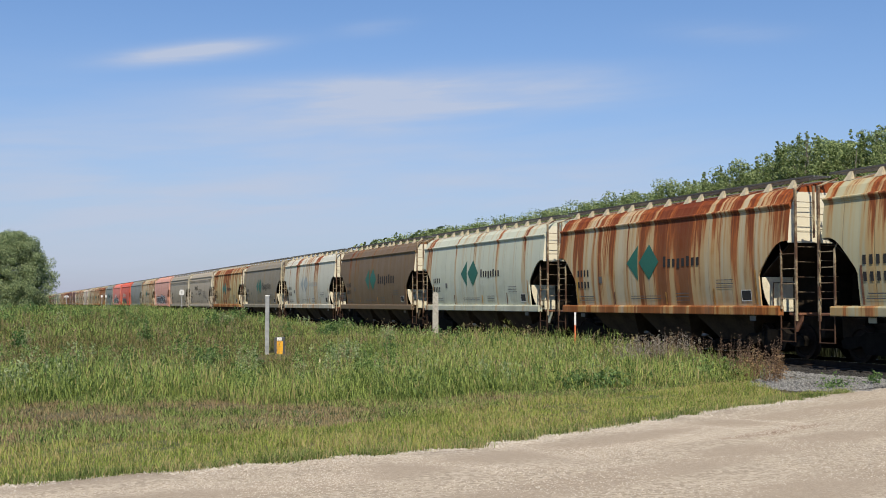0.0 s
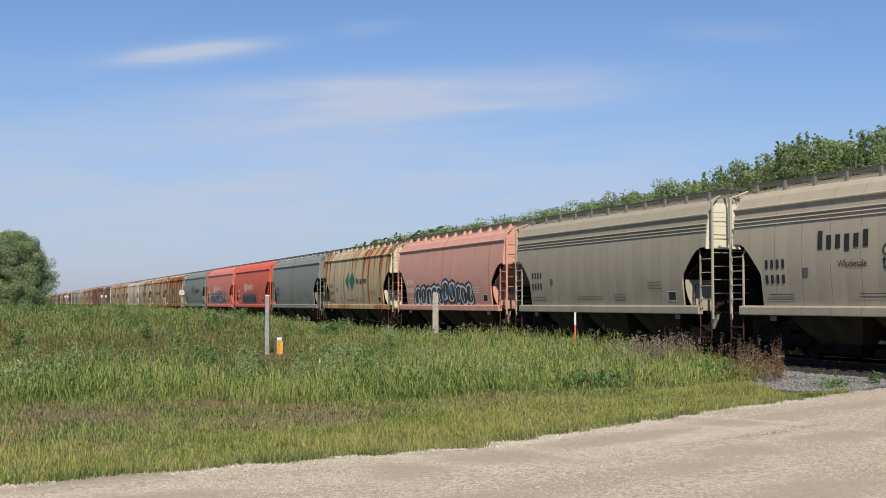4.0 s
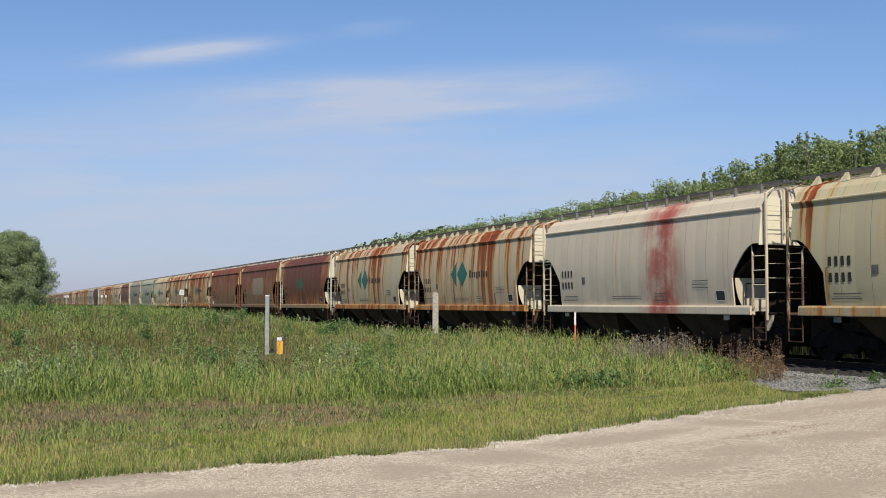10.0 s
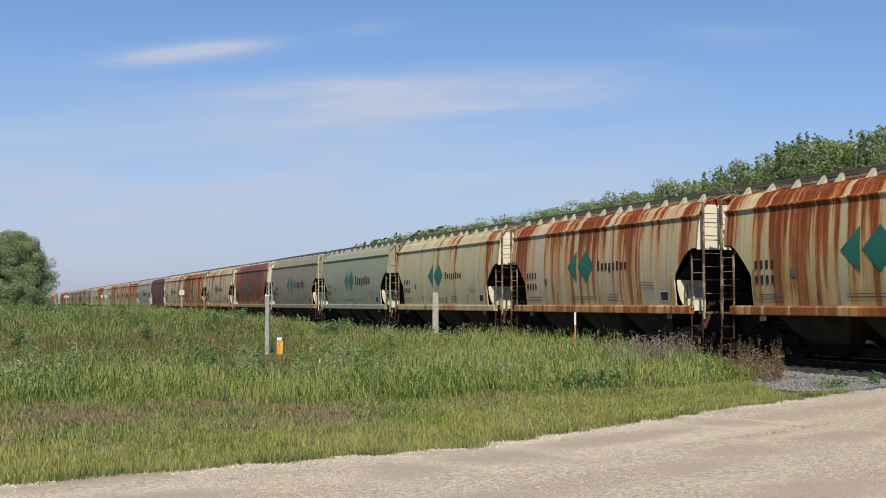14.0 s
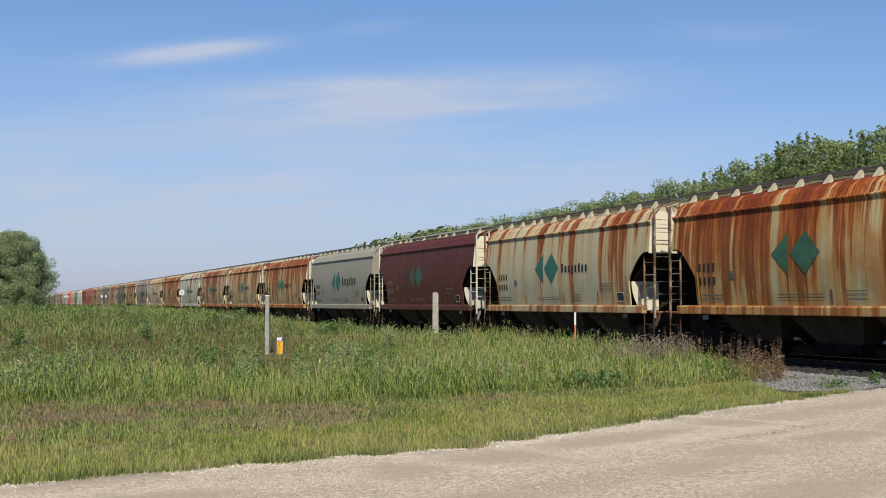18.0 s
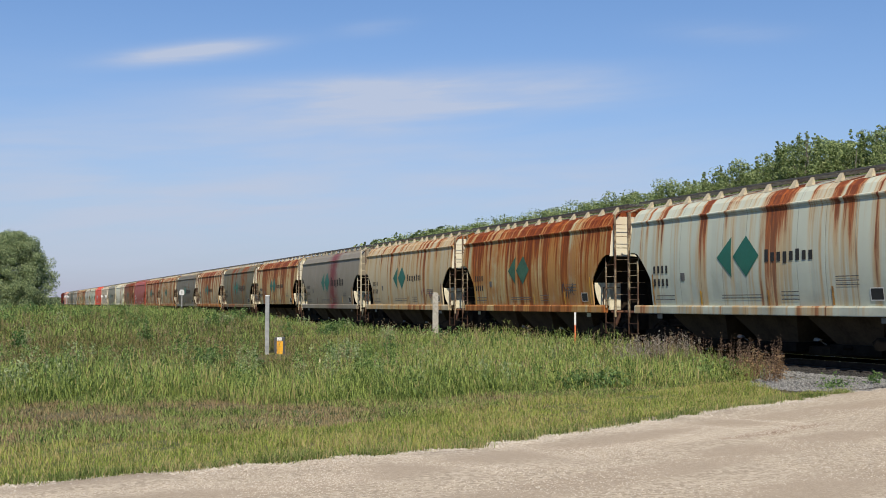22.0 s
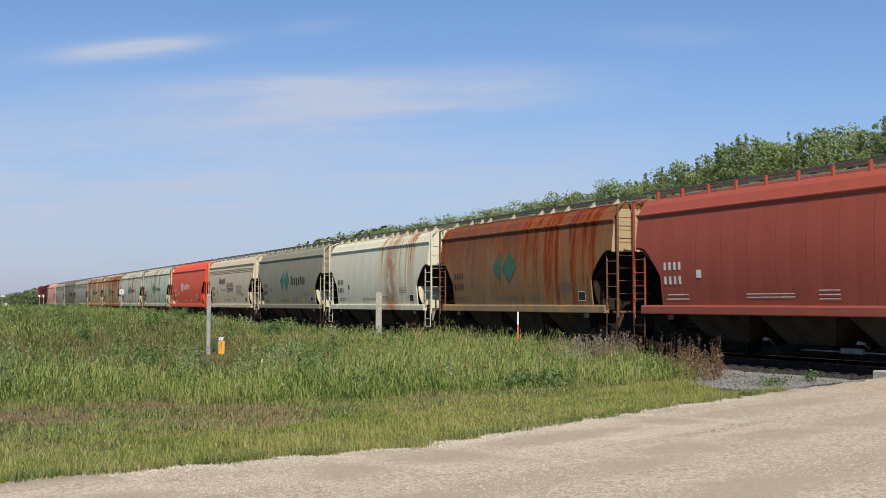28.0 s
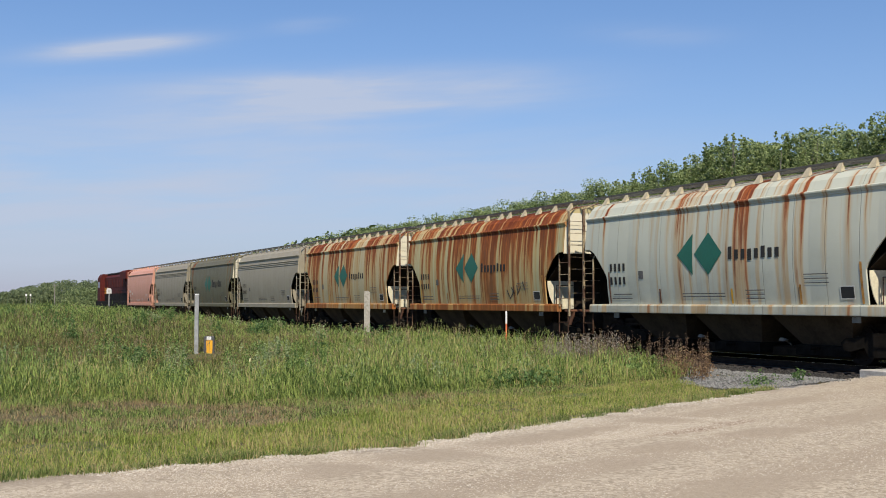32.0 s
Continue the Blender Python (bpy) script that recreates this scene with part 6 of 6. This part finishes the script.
def tree(name, height, spread_r, seed, count, leaf, material, label, group, low=0.28, stems=1, pointed=True):
    rng = np.random.default_rng(seed)
    t = tagged(new(name), label, "tree", group)
    g = Geo()
    for s in range(stems):
        bx, by = (0, 0) if stems == 1 else rng.normal(0, spread_r * 0.35, 2)
        p, r = Vector((bx, by, -0.1)), 0.016 * height / (1 + 0.3 * stems)
        n = 7
        for k in range(n):
            q = p + Vector((rng.normal(0, 0.12) + bx * 0.06, rng.normal(0, 0.12) + by * 0.06, height * 0.96 / n))
            g.tube(p, q, r * (1 - k / n) + 0.012, 6, r * (1 - (k + 1) / n) + 0.012)
            if k >= n * low:
                for _ in range(2):
                    f = (k + rng.random()) / n
                    reach = spread_r * (1.05 - f) * rng.uniform(0.4, 0.8)
                    w = rng.uniform(0, 6.28)
                    tip = p.lerp(q, rng.random()) + Vector((math.cos(w) * reach, math.sin(w) * reach, reach * rng.uniform(0.35, 0.9)))
                    g.tube(p.lerp(q, 0.5), tip, 0.03, 4, 0.008)
            p = q
    # the crown: upswept spires of clumps that narrow to their tips, or a dome
    if pointed:
        cs, rads = [], []
        for k in range(21):
            w, out = rng.uniform(0, 6.28), 0.0 if k == 0 else spread_r * rng.uniform(0.35, 0.95)
            top = height * (1.0 if k == 0 else rng.uniform(0.70, 0.97))
            base = height * low * rng.uniform(0.8, 1.3)
            for f in rng.uniform(0, 1, 60) ** 0.85:
                fat = 0.52 * (1 - f) ** 0.75 + 0.06
                lean = out * (0.45 + 0.55 * f ** 0.5)
                cs.append((math.cos(w) * lean + rng.normal(0, 0.45 * fat), math.sin(w) * lean + rng.normal(0, 0.45 * fat), base + (top - base) * f))
                rads.append(fat * rng.uniform(0.6, 1.15))
        c, rad = np.array(cs), np.array(rads)
    else:
        n = 420
        fs = rng.uniform(low, 1.0, n)
        wide = spread_r * np.clip(1.02 - fs ** 3.4, 0, 1) ** 0.5
        th, rr = rng.uniform(0, 6.28, n), np.sqrt(rng.uniform(0.15, 1.0, n)) * wide * rng.uniform(0.8, 1.1, n)
        c, rad = np.stack([np.cos(th) * rr, np.sin(th) * rr, fs * height * 0.985], 1), rng.uniform(0.45, 0.9, n)
    for k in range(0, len(c), 18 if pointed else 3):
        g.tube((c[k, 0] * 0.1, c[k, 1] * 0.1, max(0.2, c[k, 2] - 1.0)), tuple(c[k]), 0.025, 4, 0.007)
    part("trunk", g, BARK, t, "grey bark trunk with limbs")
    v, f = leaves(rng, c, rad, count, leaf)
    me = bulk_mesh("crown", v, f, material)
    piece("crown", me, material, t, None, "loose crown of small leaves")
    return t


def wood_top(q):
    """Height of the wood along the track, a step down beyond the crossing."""
    return np.interp(q, [38, 50, 55, 58, 62, 70, 90, 140], [10.5, 11.4, 11.4, 11.5, 10.9, 10.2, 9.7, 9.3])


def plant_trees():
    rng = random.Random(77)
    kinds = [tree("poplar", h, w, 40 + k, 24000, (0.04, 0.08), ASPEN, "tall green poplar in the wood behind the railway", "trees behind the railway", 0.42)
             for k, (h, w) in enumerate(((12.4, 1.8), (11.9, 1.6), (12.8, 1.9), (12.2, 2.0), (11.6, 1.7)))]
    used = set()
    # two ragged rows along the far side of the track, taller towards the crossing
    for row, (d, q0, q1, step) in enumerate(((24.0, 38, 135, 1.35), (26.4, 38, 135, 1.5))):
        q = q0
        while q < q1:
            k = rng.randrange(5)
            p = OUT * (TRACK_D + d + rng.uniform(-1.2, 1.2)) + AWAY * q
            z = float(ground_z(p[0], p[1]))
            s = wood_top(q) / 12.2 * rng.uniform(0.93, 1.05)
            s *= 0.94 if q > 60 else 1.0
            m = pose(p[0], p[1], z, rng.uniform(-3, 3), rng.uniform(-3, 3), rng.uniform(0, 360)) @ Matrix.Diagonal((s, s, s, 1))
            if k not in used:
                used.add(k)
                kinds[k].matrix_basis = m
            else:
                o = 1 / kinds[k].scale.x
                copy_thing(kinds[k], m @ Matrix.Diagonal((o, o, o, 1)))
            q += step * rng.uniform(0.75, 1.25)
    # brush between the trunks, then the wood goes on into the distance: masses of leaves
    r2 = np.random.default_rng(8)
    n = 3600
    q, d = r2.uniform(38, 140, n), 24 + r2.uniform(0, 5, n)
    p = OUT[None] * (TRACK_D + d)[:, None] + AWAY[None] * q[:, None]
    c = np.stack([p[:, 0], p[:, 1], wood_top(q) * (0.55 + 0.42 * r2.random(n) ** 0.7) + 0.35 * np.sin(q * 0.9)], 1)
    v, f = leaves(r2, c, r2.uniform(0.3, 0.8, n) + 0.25 * ss((q - 70) / 40), 330000, (0.05, 0.11))
    tagged(new("wood_understory", bulk_mesh("wood_understory", v, f, ASPEN)), "dense leafy growth between the poplars", "woods", kind="stuff")
    n = 1500
    q, d = 120 + 280 * r2.random(n) ** 1.4, 24 + r2.uniform(0, 9, n)
    p = OUT[None] * (TRACK_D + d)[:, None] + AWAY[None] * q[:, None]
    h = r2.uniform(6.8, 9.4, n) * (1 - 0.06 * np.sin(q * 0.05)) * (1 - 0.2 * ss((q - 155) / 30)) * (1 - 0.35 * ss((q - 195) / 30))
    c = np.stack([p[:, 0], p[:, 1], h], 1)
    v, f = leaves(r2, np.concatenate([c, c - np.array([0, 0, 2.2]), c - np.array([0, 0, 4.4])]), np.concatenate([np.full(n, 1.1), np.full(n, 1.5), np.full(n, 1.6)]), 150000, (0.16, 0.42))
    tagged(new("far_wood", bulk_mesh("far_wood", v, f, MID_LEAF)), "distant strip of poplar wood along the railway", "woods", kind="stuff")
    # low wood on the skyline beyond the end of the train
    n = 900
    y, k = r2.uniform(560, 660, n), r2.uniform(-0.37, -0.235, n)
    top = y / 2050 * (12 + 32 * ss((k + 0.345) / 0.09))
    c = np.stack([k * y, y, top * r2.uniform(0.0, 0.92, n)], 1)
    v, f = leaves(r2, c, np.full(n, 1.9), 90000, (0.22, 0.5))
    tagged(new("skyline_wood", bulk_mesh("skyline_wood", v, f, FAR_LEAF)), "low dark green wood on the skyline", "woods", kind="stuff")
    bush = tree("willow_clump", 7.1, 3.75, 60, 95000, (0.05, 0.095), WILLOW, "round grey-green willow clump standing in the grass", "", 0.04, 9, False)
    x, y = -41.6, 112.0
    bush.matrix_basis = pose(x, y, float(ground_z(x, y)) - 0.2) @ Matrix.Diagonal((1.0, 1.0, 1.07, 1))
    for dx, dy, s in ((-4.2, 1.5, 0.97), (-8, 0.5, 0.9)):
        copy_thing(bush, pose(x + dx, y + dy, float(ground_z(x + dx, y + dy)) - 0.2, 0, 0, 70 * dx) @ Matrix.Diagonal((s, s, s, 1)))


plant_trees()


# ---- posts and signs ----
def posts():
    grey_wood = plain("weathered_grey_post_wood", (0.34, 0.32, 0.28), 0.9, 0, 0.3, 9)
    steel = plain("galvanised_post_steel", (0.33, 0.335, 0.33), 0.55, 0.4)
    dark = plain("dark_marker_plastic", (0.06, 0.065, 0.07), 0.6)
    yellow = plain("yellow_marker_plastic", (0.72, 0.36, 0.02), 0.5, 0, 0.1)
    white = plain("white_sign_paint", (0.74, 0.74, 0.72), 0.6, 0, 0.1)
    orange = plain("orange_stake_paint", (0.62, 0.14, 0.05), 0.6)

    def over(x, y, z):
        """Height of a level above the ground there."""
        return z - float(ground_z(x, y))

    def stand(ob, x, y):
        ob.matrix_basis = pose(x, y, float(ground_z(x, y)))

    a = tagged(new("fence_post"), "slim pale grey steel post standing in grass", "post")
    h = over(-5.45, 36.0, 1.82)
    part("shaft", Geo().box(-0.06, 0.06, -0.045, 0.045, -0.3, h, 0.012), steel, a)
    part("cap", Geo().box(-0.065, 0.065, -0.05, 0.05, h, h + 0.03, 0.01), white, a)
    stand(a, -5.45, 36.0)
    b = tagged(new("wooden_post"), "weathered grey square wooden post by the track", "post")
    h = over(-0.33, 50.5, 2.09)
    part("shaft", Geo().prism([(-0.13, -0.3), (0.13, -0.3), (0.13, h - 0.07), (0.03, h), (-0.12, h - 0.03)], "y", -0.11, 0.11), grey_wood, b)
    stand(b, -0.33, 50.5)
    c = tagged(new("cable_marker"), "dark cable marker post with yellow plate in grass", "marker post")
    h = over(-5.12, 36.4, 0.54)
    part("shaft", Geo().box(-0.16, 0.16, -0.05, 0.05, -0.3, h, 0.02), dark, c)
    part("plate", Geo().box(-0.08, 0.11, -0.065, -0.051, h - 0.58, h - 0.13, 0.006), yellow, c, "yellow plate")
    part("cap", Geo().box(-0.07, 0.07, -0.065, -0.051, h - 0.11, h - 0.01, 0.006), white, c, "white band")
    stand(c, -5.12, 36.4)
    d = tagged(new("survey_stake"), "white and orange marker stake beside the track", "marker post")
    h = over(4.35, 38.2, 1.30)
    part("shaft", Geo().box(-0.024, 0.024, -0.018, 0.018, -0.3, h - 0.42, 0.006), orange, d)
    part("tip", Geo().box(-0.027, 0.027, -0.021, 0.021, h - 0.42, h, 0.006), white, d, "white upper half")
    stand(d, 4.35, 38.2)
    f = tagged(new("marker_flag"), "small pale yellow wire marker flag in grass", "marker flag")
    part("wire", Geo().tube((0, 0, -0.1), (0, 0, 0.42), 0.006), steel, f)
    part("flag", Geo().prism([(-0.03, 0.3), (0.03, 0.3), (0.0, 0.44)], "y", -0.004, 0.004), plain("pale_yellow_flag", (0.70, 0.62, 0.34), 0.6), f)
    stand(f, -3.2, 30.2)


posts()


def track_sign(x, y, z_top, w, h, label):
    s = tagged(new("track_sign"), label, "sign")
    grey, white = plain("sign_post_steel", (0.36, 0.36, 0.35), 0.5, 0.4), plain("sign_face_white", (0.55, 0.55, 0.54), 0.6, 0, 0.08)
    z = float(ground_z(x, y))
    part("post", Geo().box(-0.05, 0.05, -0.05, 0.05, -0.3, z_top - z, 0.01), grey, s)
    face = part("face", Geo().prism([(-w / 2, z_top - z - h), (w / 2, z_top - z - h), (w / 2, z_top - z - h * 0.3), (w * 0.3, z_top - z), (-w * 0.3, z_top - z), (-w / 2, z_top - z - h * 0.3)], "y", -0.09, -0.055), white, s, "white face")
    part("mark", Geo().box(-w * 0.12, w * 0.12, -0.1, -0.091, z_top - z - h * 0.8, z_top - z - h * 0.3), grey, face)
    s.matrix_basis = pose(x, y, z)


track_sign(-26.8, 119.0, 3.0, 0.5, 0.55, "white round-topped trackside sign on a post")
track_sign(-97.4, 300.0, 3.6, 1.15, 0.5, "white trackside board far along the railway")


def far_things():
    white, grey = plain("white_board_paint", (0.72, 0.72, 0.70), 0.6, 0, 0.08), plain("pale_gravel", (0.46, 0.43, 0.38), 0.95)
    pole = plain("weathered_pole_wood", (0.26, 0.24, 0.21), 0.9)
    b = tagged(new("trackside_board"), "pair of small white boards on posts far along the railway", "sign")
    z = float(ground_z(-58.5, 200.0))
    h = 2.97 - z
    for x, w in ((-0.36, 0.15), (0.36, 0.12)):
        part("board", Geo().box(x - w, x + w, -0.05, 0.0, h - 0.38, h, 0.01), white, b)
        part("post", Geo().box(x - 0.05, x + 0.05, 0.001, 0.1, -0.3, h - 0.05, 0.01), pole, b)
    b.matrix_basis = pose(-58.5, 200.0, z)
    z = float(ground_z(-81.2, 300.0))
    p = tagged(new("utility_pole"), "thin weathered utility pole beyond the railway", "pole")
    part("shaft", Geo().tube((0, 0, -0.3), (0, 0, 6.3 - z), 0.14, 8, 0.10), pole, p)
    part("crossarm", Geo().box(-0.5, 0.5, -0.06, 0.06, 5.8 - z, 5.95 - z), pole, p)
    p.matrix_basis = pose(-81.2, 300.0, z)
    z = float(ground_z(-145.0, 450.0))
    rng = random.Random(4)
    rows = [[(math.cos(t) * r * rng.uniform(0.9, 1.1) * 2.6, math.sin(t) * r * 2.2, 1.7 * (1 - r) + rng.uniform(0, 0.1)) for t in (6.2832 * k / 18 for k in range(18))] for r in (1.0, 0.7, 0.4, 0.1)]
    g = Geo().add([v for row in rows for v in row] + [(0, 0, 1.75)], [(j * 18 + k, j * 18 + (k + 1) % 18, (j + 1) * 18 + (k + 1) % 18, (j + 1) * 18 + k) for j in range(3) for k in range(18)]
                  + [(54 + k, 54 + (k + 1) % 18, 72) for k in range(18)])
    pile = part("gravel_pile", g, grey, None, "pale gravel pile far beyond the grass")
    tagged(pile, category="gravel pile")
    pile.matrix_basis = pose(-145.0, 450.0, z)


far_things()


# ---- motion along the track ----
RUN = ((0.0, 0.0), (4.0, 94.78), (8.0, 190.12), (12.0, 285.56), (16.0, 381.23), (20.0, 477.13), (24.0, 573.20), (28.0, 669.37), (32.0, 765.65))
REAR0 = 30.11 - 7.216   # place of the first car's rear corner at the start


def motions():
    for i, (car, wheels) in enumerate(TRAIN):
        # the wheels are turned while their car is near
        near = max(0.0, (PITCH * i - 26) / 23.9)
        for wheel in wheels:
            x = wheel.matrix_basis.translation.x
            last = min(int((32.0 - near) * FPS), 34)
            if last < 3:
                continue
            rows = [(near + k / FPS, pose(x, 0, 0.457, 0, 80.0 * k, 0)) for k in range(last)]
            first = [] if near < 0.02 else [(0.0, pose(x, 0, 0.457))]
            walk(wheel, first + rows + [(32.0, rows[-1][1])])
        walk(car, [(t, on_track(REAR0 + PITCH * i - HL - s)) for t, s in RUN])
    last = REAR0 + PITCH * (len(TRAIN) - 1) + 0.66 + 11.0
    walk(ENGINE, [(t, on_track(last - s)) for t, s in RUN])


motions()
